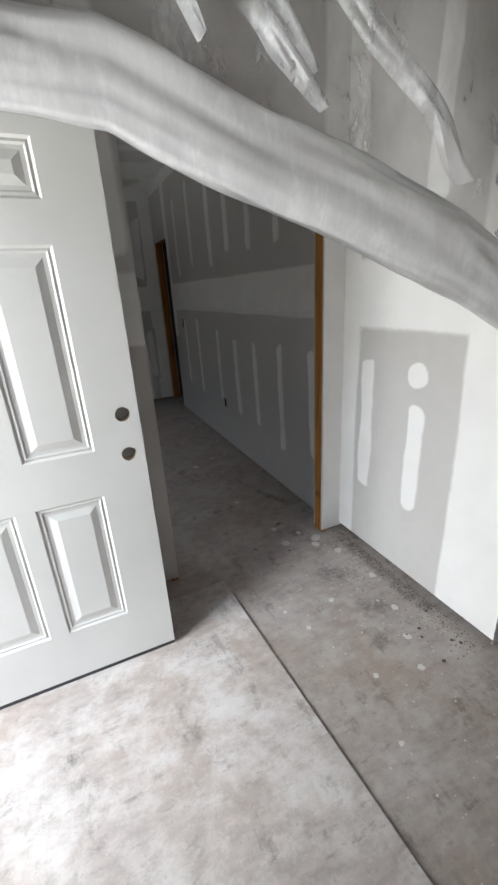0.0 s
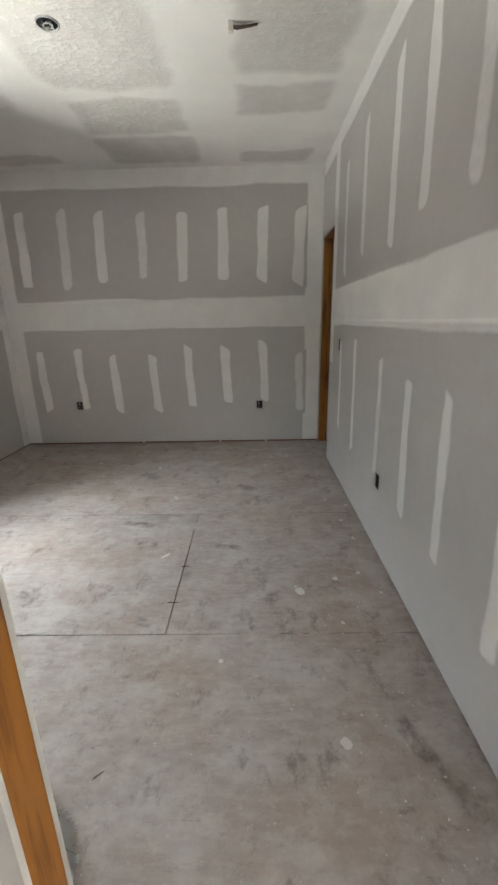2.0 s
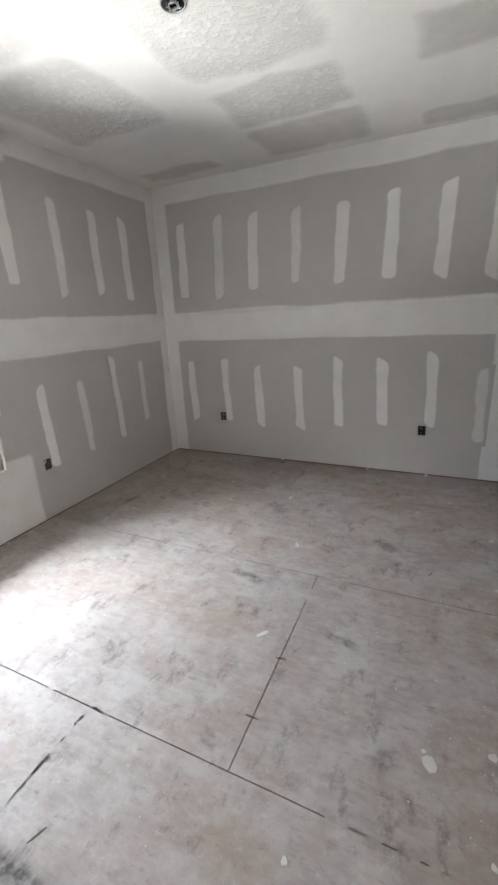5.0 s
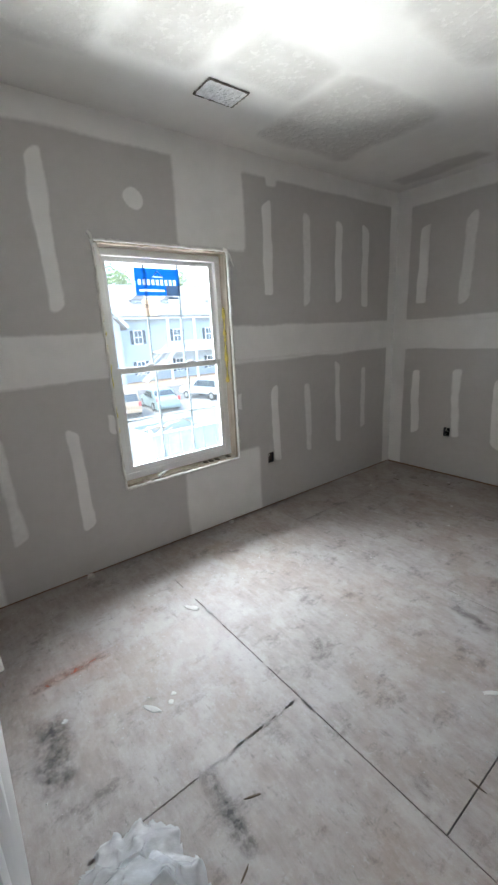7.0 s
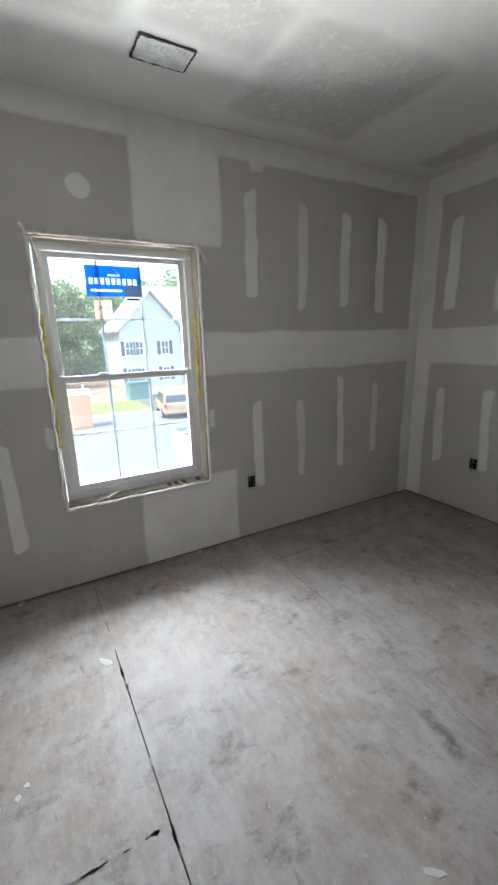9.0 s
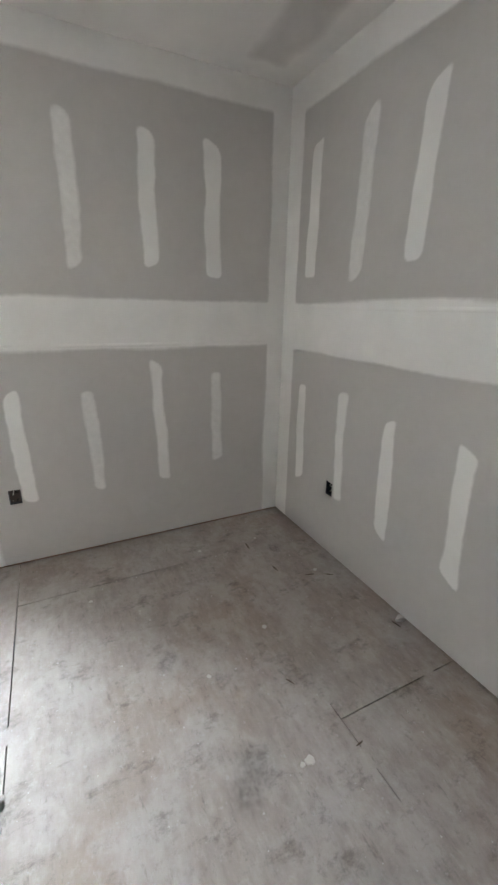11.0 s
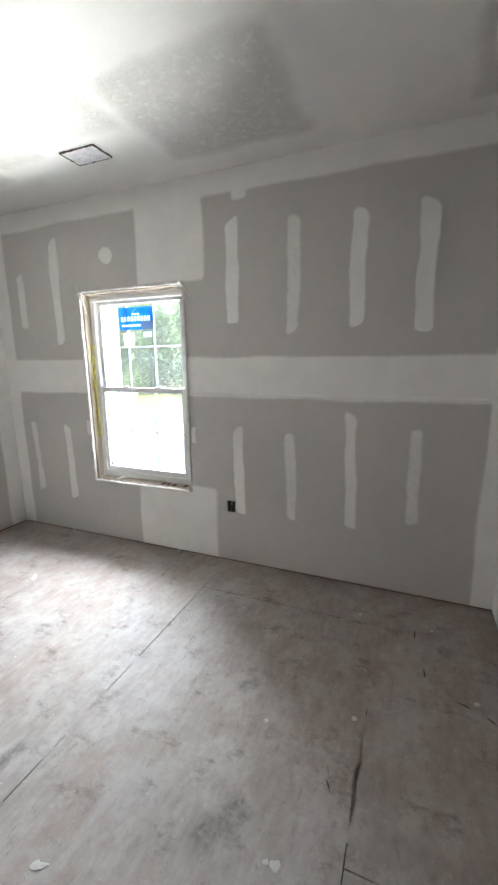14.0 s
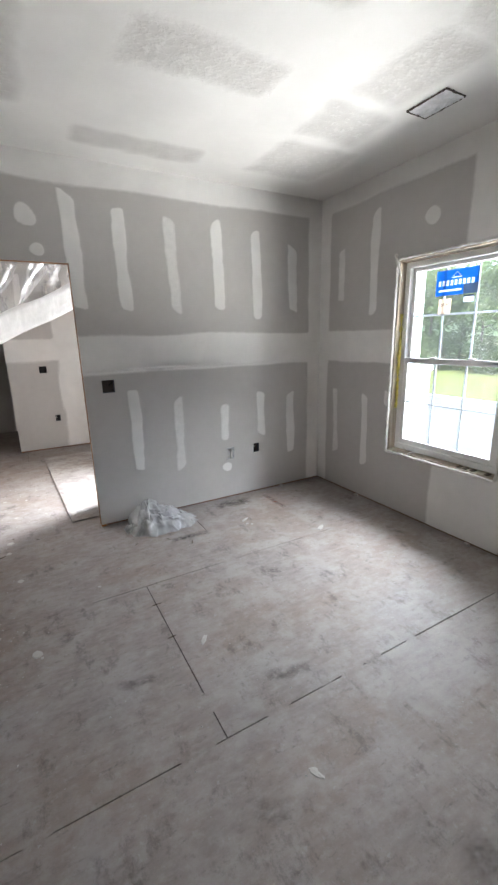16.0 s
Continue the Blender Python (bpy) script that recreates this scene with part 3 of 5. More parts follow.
jamb(hall_west, "jamb_stud", HX0 - 0.15, HX0 - 0.004, 1.142, 1.18, 0, 2.06)
jamb(hall_west, "jamb_stud", HX0 - 0.15, HX0 - 0.004, 0.18, 0.218, 0, 2.06)

# closet behind the east doorway, and the dark room behind the hall
closet = tagged(new("closet_wall"), "bare drywall closet walls beyond the doorway", "wall", "", "structure")
for b in ((X1 + 0.9, X1 + 0.95, 4.3, 6.6, 0, H), (X1 + 0.115, X1 + 0.9, 4.3, 4.35, 0, H), (X1 + 0.115, X1 + 0.9, 6.55, 6.6, 0, H), (X1 + 0.112, X1 + 0.13, 5.892, 6.55, 0, H), (X1 + 0.112, X1 + 0.13, 4.35, 5.16, 0, H)):
    part("drywall_board", box(*b), M_DRYWALL, closet)
backroom = tagged(new("back_room_wall"), "bare drywall walls of an unlit side room", "wall", "", "structure")
for b in ((HX0 - 0.1, HXE + 0.1, HY0 - 1.85, HY0 - 1.8, 0, H), (0.3, 0.35, HY0 - 1.8, HY0 - 0.12, 0, H)):
    part("drywall_board", box(*b), M_DRYWALL, backroom)

# ---- ceiling ----
def ceiling_grid(name, x0, x1, y0, y1, step, greys, label):
    us = [x0 + (x1 - x0) * i / round((x1 - x0) / step) for i in range(round((x1 - x0) / step) + 1)]
    vs = [y0 + (y1 - y0) * i / round((y1 - y0) / step) for i in range(round((y1 - y0) / step) + 1)]
    co, cov, sti = [], [], []
    for x in us:
        for y in vs:
            w = noise.noise((x * 3, y * 3, 5)) * 0.05 + noise.noise((x * 9, y * 9, 2)) * 0.02
            g = s = 0.0
            for a, b, c, d, f, k in greys:
                v = sm(-f, f, min(x - a, b - x) + w) * sm(-f, f, min(y - c, d - y) + w)
                g, s = max(g, v), max(s, v * k)
            co.append((x, y, H))
            cov.append(1 - 0.66 * g)
            sti.append(s)
    n = len(vs)
    fs = [(i * n + j, i * n + j + 1, (i + 1) * n + j + 1, (i + 1) * n + j) for i in range(len(us) - 1) for j in range(n - 1)]
    me = bpy.data.meshes.new(name)
    me.from_pydata(co, [], fs)
    for key, vals in (("cover", cov), ("stipple", sti)):
        me.attributes.new(key, "FLOAT", "POINT").data.foreach_set("value", vals)
    return tagged(mesh_part(name, me, M_CEILING, None, "", True), label, "ceiling", "", "structure")


# bare grey areas left between the mudded joints: x0, x1, y0, y1, feather, texture
GREYS = [(-0.59, 0.25, 5.16, 5.72, 0.05, 0.3), (-0.59, 0.25, 4.55, 5.08, 0.05, 1.0), (-0.59, 0.25, 3.59, 4.43, 0.07, 1.0), (-0.57, 0.22, 2.91, 3.23, 0.06, 1.0), (-0.57, 0.33, 1.94, 2.19, 0.05, 0.5),
         (0.64, 1.28, 4.41, 4.8, 0.04, 0.5), (0.64, 1.28, 3.43, 4.31, 0.06, 0.9), (0.61, 1.28, 5.49, 5.76, 0.04, 0.0), (0.61, 1.24, 2.27, 3.09, 0.06, 0.9), (-1.8, -0.95, 3.79, 4.69, 0.07, 1.0),
         (-1.34, -0.98, 3.19, 3.75, 0.07, 1.0), (-1.86, -1.04, 5.46, 5.7, 0.05, 0.2), (-1.6, -0.95, 2.01, 2.6, 0.06, 0.9), (-1.44, -0.95, 2.68, 3.09, 0.06, 1.0)]
ceiling = ceiling_grid("ceiling", X0 - 0.01, X1 + 0.01, Y0 - 0.01, Y1 + 0.01, 0.03, GREYS, "mudded drywall ceiling with stippled grey patches")
hall_ceiling = ceiling_grid("ceiling_hall", HX0 - 0.01, HXE + 0.01, HY0 - 1.81, YH + 0.01, 0.1, [(-0.4, 1.3, -1.2, 1.2, 0.06, 0.5)], "mudded drywall hall ceiling")
closet_ceiling = ceiling_grid("ceiling_closet", X1 + 0.1, X1 + 0.95, 4.3, 6.6, 0.2, [], "drywall closet ceiling")
# added slab, never in view, that blocks the sky above the ceilings
roof = tagged(part("roof", box(X0 - 0.25, HXE + 0.3, HY0 - 2.0, 6.8, H + 0.02, H + 0.25), M_SIDING), "unseen slab added over the rooms to keep daylight out", "roof", "", "structure")

# ---- floor ----
floor = tagged(part("floor", box(X0 - 0.16, HXE + 0.1, HY0 - 1.9, 6.65, -0.20, -0.018), M_DARK), "grey weathered OSB subfloor panels with mud stains", "floor", "", "structure")


def subfloor():
    rows = [(HY0 - 1.9, -0.9, [0.9]), (-0.9, 2.758, [-0.38]), (2.758, 3.978, [0.287]), (3.978, 5.198, [-1.60]), (5.198, 6.65, [-0.31])]
    for ya, yb, joints in rows:
        xs = [X0 - 0.15] + joints + [HXE + 0.1]
        for xa, xb in zip(xs, xs[1:]):
            g = 0.0021
            part("subfloor_panel", box(xa + g, xb - g, ya + g, yb - g, -0.018, random.uniform(-0.001, 0.0), 0.0015), M_FLOOR, floor)


subfloor()

# ---- window ----
def build_window():
    y0, y1, z0, z1 = WIN
    win = thing("window_1", "white vinyl double-hung window with grids and stickers", "window", (X0, 0, 0), 0, "", "structure")

    def bar(name, mat_, parent, d0, d1, a0, a1, b0, b1, bev=0.003, label=""):
        return part(name, box(d0, d1, a0, a1, b0, b1, bev), mat_, parent, label)

    # rough opening lining: timber with foam in the gap
    for name, a0, a1, b0, b1 in (("head_lining", y0, y1, z1 - 0.012, z1 + 0.002), ("sill_lining", y0, y1, z0 - 0.002, z0 + 0.014), ("side_lining", y0 - 0.002, y0 + 0.012, z0 + 0.014, z1 - 0.012), ("side_lining", y1 - 0.012, y1 + 0.002, z0 + 0.014, z1 - 0.012)):
        bar(name, M_BUCK, win, -0.155, -0.014, a0, a1, b0, b1, 0.001, "raw timber window lining")
    for a, s, k in ((y1 - 0.016, -1, (1.20, 1.78)), (y0 + 0.016, 1, (0.95, 1.75))):
        bm = bmesh.new()
        n = 26
        pts = [(-0.062 + 0.008 * noise.noise((i, a, 1)), a + s * 0.004, k[0] + (k[1] - k[0]) * i / n) for i in range(n + 1)]
        add_tube(bm, pts, [max(0.003, 0.011 + 0.014 * noise.noise((i * 0.7, a, 4))) for i in range(n + 1)], 7)
        part("foam_bead", bm, M_FOAM, win, "yellow expanding foam bead", True)
    # frame
    fy0, fy1, fz0, fz1 = y0 + 0.022, y1 - 0.022, z0 + 0.024, z1 - 0.022
    for name, a0, a1, b0, b1 in (("frame_head", fy0, fy1, fz1 - 0.045, fz1), ("frame_sill", fy0, fy1, fz0, fz0 + 0.05), ("frame_jamb", fy0, fy0 + 0.045, fz0 + 0.05, fz1 - 0.045), ("frame_jamb", fy1 - 0.045, fy1, fz0 + 0.05, fz1 - 0.045)):
        bar(name, M_VINYL, win, -0.15, -0.075, a0, a1, b0, b1, 0.004)
    ga, gb, mid = fy0 + 0.045, fy1 - 0.045, 1.368
    gz0, gz1 = fz0 + 0.05, fz1 - 0.045

    def sash(name, d0, d1, b0, b1, rail_lo, rail_hi):
        s = part(name, box(d0, d1, ga, ga + 0.035, b0, b1, 0.003), M_VINYL, win)
        bar("stile", M_VINYL, s, d0, d1, gb - 0.035, gb, b0, b1)
        bar("bottom_rail", M_VINYL, s, d0, d1, ga + 0.035, gb - 0.035, b0, b0 + rail_lo)
        bar("top_rail", M_VINYL, s, d0, d1, ga + 0.035, gb - 0.035, b1 - rail_hi, b1)
        dm = (d0 + d1) / 2
        w, hgt = gb - ga - 0.07, b1 - rail_hi - b0 - rail_lo
        for k in (1, 2):
            c = ga + 0.035 + w * k / 3
            bar("muntin", M_GRID_BACKLIT, s, dm - 0.004, dm + 0.004, c - 0.008, c + 0.008, b0 + rail_lo, b1 - rail_hi, 0.001)
        c = b0 + rail_lo + hgt / 2
        bar("muntin", M_GRID_BACKLIT, s, dm - 0.0045, dm + 0.0045, ga + 0.035, gb - 0.035, c - 0.008, c + 0.008, 0.001)
        pane = bar("pane", M_GLASS, s, dm + 0.007, dm + 0.009, ga + 0.033, gb - 0.033, b0 + rail_lo - 0.002, b1 - rail_hi + 0.002, 0)
        pane.visible_shadow = False
        return s

    upper = sash("upper_sash", -0.135, -0.110, mid - 0.02, gz1, 0.035, 0.03)
    lower = sash("lower_sash", -0.107, -0.080, gz0, mid + 0.022, 0.045, 0.042)
    for c in (y0 + 0.33, y1 - 0.33):
        bar("sash_lock", M_VINYL, lower, -0.104, -0.083, c - 0.028, c + 0.028, mid + 0.022, mid + 0.034, 0.003)
    # stickers on the upper glass
    dg = -0.1115
    # the blue film is left out behind the white print, so that daylight shines through both
    letters = [(2.981 + k * 0.0335, 3.003 + k * 0.0335) for k in range(9)]
    bm = bmesh.new()

    def film_row(z0, z1, gaps, a=2.961, b=3.301):
        for g0, g1 in list(gaps) + [(b, b)]:
            if g0 > a:
                add_box(bm, dg, dg + 0.001, a, g0, z0, z1)
            a = g1

    film_row(1.867, 1.894, [(3.191, 3.301)])
    film_row(1.894, 1.909, [(2.986, 3.176), (3.191, 3.301)])
    film_row(1.909, 1.937, [(3.191, 3.301)])
    film_row(1.937, 1.974, letters)
    film_row(1.974, 1.988, [])
    film_row(1.988, 1.996, [(3.091, 3.171)])
    film_row(1.996, 2.047, [])
    st = part("blue_sticker", bm, M_STICKB, upper, "blue maker's sticker with white lettering bars")
    bar("sticker_patch", M_STICKD, st, dg, dg + 0.001, 3.191, 3.301, 1.867, 1.937, 0)
    for a, b_ in letters:
        bar("print_bar", M_STICKW, st, dg, dg + 0.001, a, b_, 1.937, 1.974, 0)
    bar("print_bar", M_STICKW, st, dg, dg + 0.001, 2.986, 3.176, 1.894, 1.909, 0)
    bar("print_bar", M_STICKW, st, dg, dg + 0.001, 3.091, 3.171, 1.988, 1.996, 0)
    bm = bmesh.new()
    for a, b_ in (((3.101, 2.0), (3.131, 2.03)), ((3.131, 2.03), (3.161, 2.0))):
        add_tube(bm, [(dg + 0.0026, *a), (dg + 0.0026, *b_)], 0.004, 4)
    part("mark", bm, M_STICKW, st)
    bar("small_sticker", M_STICKW, upper, dg, dg + 0.001, 3.201, 3.281, 1.807, 1.857, 0, "small white energy sticker")
    bar("sticker_band", M_STICKD, upper, dg + 0.001, dg + 0.002, 3.201, 3.281, 1.845, 1.857, 0)
    dp = bar("cream_sticker", M_STICKT, upper, dg, dg + 0.001, 2.996, 3.101, 1.732, 1.842, 0, "cream rating sticker with black lettering")
    cu = bpy.data.curves.new("rating_text", "FONT")
    cu.body, cu.size, cu.align_x, cu.align_y, cu.extrude = "DP-50", 0.034, "CENTER", "CENTER", 0.0004
    cu.materials.append(M_INK)
    tx = new("rating_text", cu)
    tx.parent = dp
    tx.matrix_basis = Matrix.Translation((dg + 0.002, 3.0485, 1.797)) @ Euler((radians(90), 0, radians(90))).to_matrix().to_4x4()
    # ragged mud and tape round the opening
    rnd = random.Random(4)

    def ragged(a, b, wob, r):
        bm = bmesh.new()
        n = 44
        pts = []
        for i in range(n + 1):
            k = i / n
            j = (rnd.uniform(-1, 1) * wob, rnd.uniform(-1, 1) * wob)
            pts.append((0.004 + rnd.uniform(0, 0.006), a[0] + (b[0] - a[0]) * k + j[0], a[1] + (b[1] - a[1]) * k + j[1]))
        add_tube(bm, pts, [r * rnd.uniform(0.55, 1.35) for _ in pts], 6)
        part("ragged_mud_edge", bm, M_RAGGED, win, "torn paper and mud along the opening", True)

    ragged((y0, z1 + 0.004), (y1, z1 + 0.004), 0.003, 0.008)
    ragged((y0 - 0.004, z0), (y0 - 0.004, z1), 0.004, 0.011)
    ragged((y1 + 0.004, z0), (y1 + 0.004, z1), 0.004, 0.011)
    ragged((y0, z0 - 0.006), (y1, z0 - 0.006), 0.004, 0.012)
    for a, b_ in (((y1 - 0.01, z1), (y1 + 0.06, z1 - 0.10)), ((y1 - 0.03, z1 + 0.012), (y1 + 0.02, z1 - 0.01)), ((y0 + 0.01, z1 - 0.02), (y0 + 0.05, z1 - 0.17)), ((y0 - 0.02, z1 + 0.04), (y0 + 0.01, z1 - 0.04)), ((y0 + 0.25, z0 + 0.02), (y0 + 0.33, z0 + 0.05))):
        bm = bmesh.new()
        n = 8
        add_tube(bm, [(0.006 + 0.008 * math.sin(i * 0.6), a[0] + (b_[0] - a[0]) * i / n, a[1] + (b_[1] - a[1]) * i / n + 0.01 * math.sin(i / n * 3.1)) for i in range(n + 1)], [0.013 * (1 - 0.75 * i / n) for i in range(n + 1)], 6)
        part("torn_tape", bm, M_RAGGED, win, "loose torn paper tape", True)
    bm = bmesh.new()
    for c in (3.36, 3.41, 3.47, 3.58):
        add_box(bm, -0.07, -0.02, c - 0.015, c + 0.015, z0 + 0.013, z0 + 0.022, 0.003)
    part("shim", bm, M_SAW, win, "dark wooden shims on the sill")
    return win


build_window()

# ---- exterior door, standing open in the hall ----
def build_door():
    W, HT, TH = 0.815, 2.02, 0.044
    d = thing("door_1", "white primed six-panel door standing open, without its lock", "door", (0.247 - 0.815, 1.15, 0.034), 0, "", "structure")
    cols = ((0.105, 0.340), (0.405, 0.640))
    rows = ((0.235, 0.80), (0.98, 1.655), (1.775, 1.93))
    panels = [(a, b, c, e) for a, b in cols for c, e in rows]
    bores = [(W - 0.058, 0.945), (W - 0.058, 1.10)]
    cells = [(x - 0.05, x + 0.05, z - 0.05, z + 0.05) for x, z in bores]
    us = sorted({0.0, W} | {q for p in panels + cells for q in p[:2]})
    zs = sorted({0.0, HT} | {q for p in panels + cells for q in p[2:]})

    def skin(bm, y, sgn):
        for i in range(len(us) - 1):
            for j in range(len(zs) - 1):
                uc, zc = (us[i] + us[i + 1]) / 2, (zs[j] + zs[j + 1]) / 2
                if any(a < uc < b and c < zc < e for a, b, c, e in panels + cells):
                    continue
                q = [bm.verts.new((u, y, z)) for u, z in ((us[i], zs[j]), (us[i + 1], zs[j]), (us[i + 1], zs[j + 1]), (us[i], zs[j + 1]))]
                bm.faces.new(q if sgn > 0 else q[::-1])
        for (x, z) in bores:
            n = 32
            ring = []
            for k in range(n):
                a = k * math.tau / n
                c, s = math.cos(a), math.sin(a)
                m = 0.05 / max(abs(c), abs(s))
                ring.append((bm.verts.new((x + c * m, y, z + s * m)), bm.verts.new((x + c * 0.027, y, z + s * 0.027))))
            for k in range(n):
                (o0, i0), (o1, i1) = ring[k], ring[(k + 1) % n]
                f = (o0, o1, i1, i0)
                bm.faces.new(f if sgn > 0 else f[::-1])

    bm = bmesh.new()
    skin(bm, 0.0, 1)
    skin(bm, TH, -1)
    for (x0, z0, x1, z1) in ((0, 0, W, 0), (W, 0, W, HT), (W, HT, 0, HT), (0, HT, 0, 0)):
        bm.faces.new([bm.verts.new(v) for v in ((x0, 0, z0), (x0, TH, z0), (x1, TH, z1), (x1, 0, z1))])
    bmesh.ops.remove_doubles(bm, verts=bm.verts[:], dist=1e-5)
    slab = part("slab", bm, M_DOOR, d)
    for a, b, c, e in panels:
        bm = bmesh.new()
        for y, s in ((0.0, 1), (TH, -1)):
            prof = ((0, 0), (0.008, 0.007), (0.016, 0.004), (0.022, 0.009), (0.034, 0.009), (0.060, 0.001))
            rings = [[bm.verts.new((x, y + s * dep, z)) for x, z in ((a + i, c + i), (b - i, c + i), (b - i, e - i), (a + i, e - i))] for i, dep in prof]
            for p, q in zip(rings, rings[1:]):
                for k in range(4):
                    f = (p[k], p[(k + 1) % 4], q[(k + 1) % 4], q[k])
                    bm.faces.new(f if s > 0 else f[::-1])
            bm.faces.new(rings[-1] if s > 0 else rings[-1][::-1])
        part("door_panel", bm, M_DOOR, d)
    for x, z in bores:
        bm = bmesh.new()
        n = 32
        r = [[bm.verts.new((x + 0.027 * math.cos(k * math.tau / n), y, z + 0.027 * math.sin(k * math.tau / n))) for k in range(n)] for y in (0.0, TH)]
        for k in range(n):
            bm.faces.new((r[0][k], r[1][k], r[1][(k + 1) % n], r[0][(k + 1) % n]))
        part("lock_bore", bm, M_BUCK, d, "round empty lock bore")
    # dark strip added below the slab, in place of the shadowed gap
    part("under_door_shade", box(0.0, W, 0.004, TH - 0.004, -0.022, 0.001, 0.002), M_GAP_SHADE, d, "dark strip for the shade under the door")
    for z in (0.25, 1.0, 1.78):
        part("hinge", box(-0.014, 0.0, 0.010, 0.030, z - 0.05, z + 0.05, 0.002), M_STEEL, d, "steel butt hinge")


build_door()

# ---- loose plywood sheet on the hall floor ----
tagged(part("plywood_sheet", box(-0.61, 0.61, -1.22, 1.22, 0.0005, 0.012, 0.0015), M_SHEET), "loose dusty plywood sheet lying on the hall floor", "plywood").matrix_basis = pose(0.045, 0.20, 0, 0, 0, 2.4)

# ---- polythene sheet across the hall ----
def sheet_line(k):
    """Where the gathered hem hangs: k from 0 at the west wall to 1 at the east wall."""
    x = HX0 + 0.02 + (HX1 - 0.035 - HX0) * k
    y = 1.02 - 0.10 * sm(0.2, 0.5, k) - 0.30 * sm(0.4, 1.0, k) - 0.05 * k
    sag = ((0.0, 2.05), (0.41, 1.92), (0.57, 1.755), (0.73, 1.60), (0.86, 1.475), (1.01, 1.285))
    for (a, p), (b, q) in zip(sag, sag[1:]):
        if k <= b:
            return x, y, p + (q - p) * (k - a) / (b - a)


M_CREASE = film_material("polythene_crease_highlight", 0.74, (0.97, 0.97, 0.98), 0.4, 0.3)


def build_sheet():
    sheet = thing("plastic_sheet", "clear polythene dust sheet gathered up and draped across the hall", "plastic sheet")
    # thick gathered roll
    n, m = 110, 44
    bm = bmesh.new()
    rings = []
    for i in range(n + 1):
        k = i / n
        x, y, lo = sheet_line(k)
        h = 0.225 + 0.03 * noise.noise((k * 5, 0, 0))
        ring = []
        for j in range(m):
            a = j * math.tau / m
            fold = 0.018 * noise.noise((k * 5.0, math.cos(a) * 1.6, math.sin(a) * 1.6)) + 0.010 * abs(noise.noise((k * 2.2, math.cos(a) * 3.2, math.sin(a) * 4.5 + 7))) + 0.006 * abs(noise.noise((k * 12 + math.sin(a) * 3, math.cos(a) * 2.0, math.sin(a) * 3.0 + 2)))
            ring.append(bm.verts.new((x, y + math.cos(a) * (0.045 + fold * 1.4), lo + h / 2 + math.sin(a) * (h / 2 + fold))))
        rings.append(ring)
    for p, q in zip(rings, rings[1:]):
        for j in range(m):
            bm.faces.new((p[j], q[j], q[(j + 1) % m], p[(j + 1) % m]))
    part("gathered_hem", bm, M_HEM, sheet, "milky gathered roll of polythene", True)
    # thin film up to the ceiling
    n, m = 110, 46
    bm = bmesh.new()
    grid = []
    for i in range(n + 1):
        k = i / n
        x, y, lo = sheet_line(k)
        row = []
        for j in range(m + 1):
            v = j / m
            z = (lo + 0.22) * (1 - v) + (H - 0.002) * v
            pull = math.sin(v * math.pi)
            w = (0.05 * noise.noise((k * 4 + v * 2.0, v * 1.4, 1)) - 0.10 * abs(noise.noise((k * 7 - v * 3.5, v * 1.2, 5))) + 0.03 - 0.05 * abs(noise.noise((k * 19 - v * 8, v * 2.5, 8)))) * (0.35 + pull)
            row.append(bm.verts.new((x, y + 0.03 * v + w, z)))
        grid.append(row)
    for p, q in zip(grid, grid[1:]):
        for j in range(m):
            bm.faces.new((p[j], q[j], q[j + 1], p[j + 1]))
    part("film", bm, M_FILM, sheet, "thin wrinkled clear film", True)

    # bunched creases where the film is caught up under the ceiling; their whiteness also paints the bright wrinkle
    # highlights
    rnd = random.Random(12)
    for k0, k1, v0, v1, w in ((0.42, 0.645, 0.50, 0.03, 0.045), (0.50, 0.63, 0.55, 0.09, 0.04), (0.41, 0.515, 0.50, 0.05, 0.03), (0.36, 0.43, 0.45, 0.08, 0.035), (0.60, 0.82, 0.45, 0.02, 0.03), (0.30, 0.36, 0.5, 0.12, 0.03), (0.36, 0.56, 0.98, 0.30, 0.05)):
        bm = bmesh.new()
        rows = []
        sd = rnd.uniform(0, 40)
        for i in range(41):
            u = i / 40
            k = k0 + (k1 - k0) * u + 0.02 * noise.noise((u * 3, sd, 0))
            v = v0 + (v1 - v0) * u
            x, y, lo = sheet_line(min(1.0, k))
            z = (lo + 0.22) * (1 - v) + (H - 0.002) * v
            half = w * math.sin(math.pi * min(1, u * 0.85 + 0.12)) * (1 + 0.4 * noise.noise((u * 6, sd, 3)))
            row = []
            for j in range(13):
                q = 2 * j / 12 - 1
                out = (1 - q * q) * 0.05 + 0.03 * abs(noise.noise((q * 2.5, u * 4, sd)))
                row.append(bm.verts.new((x + q * half, y - 0.05 - out, z + q * half * 0.4)))
            rows.append(row)
        for p, q in zip(rows, rows[1:]):
            for j in range(12):
                bm.faces.new((p[j], q[j], q[j + 1], p[j + 1]))
        part("crease", bm, M_CREASE, sheet, "milky crease in the film with its highlight in the colour", True)


build_sheet()


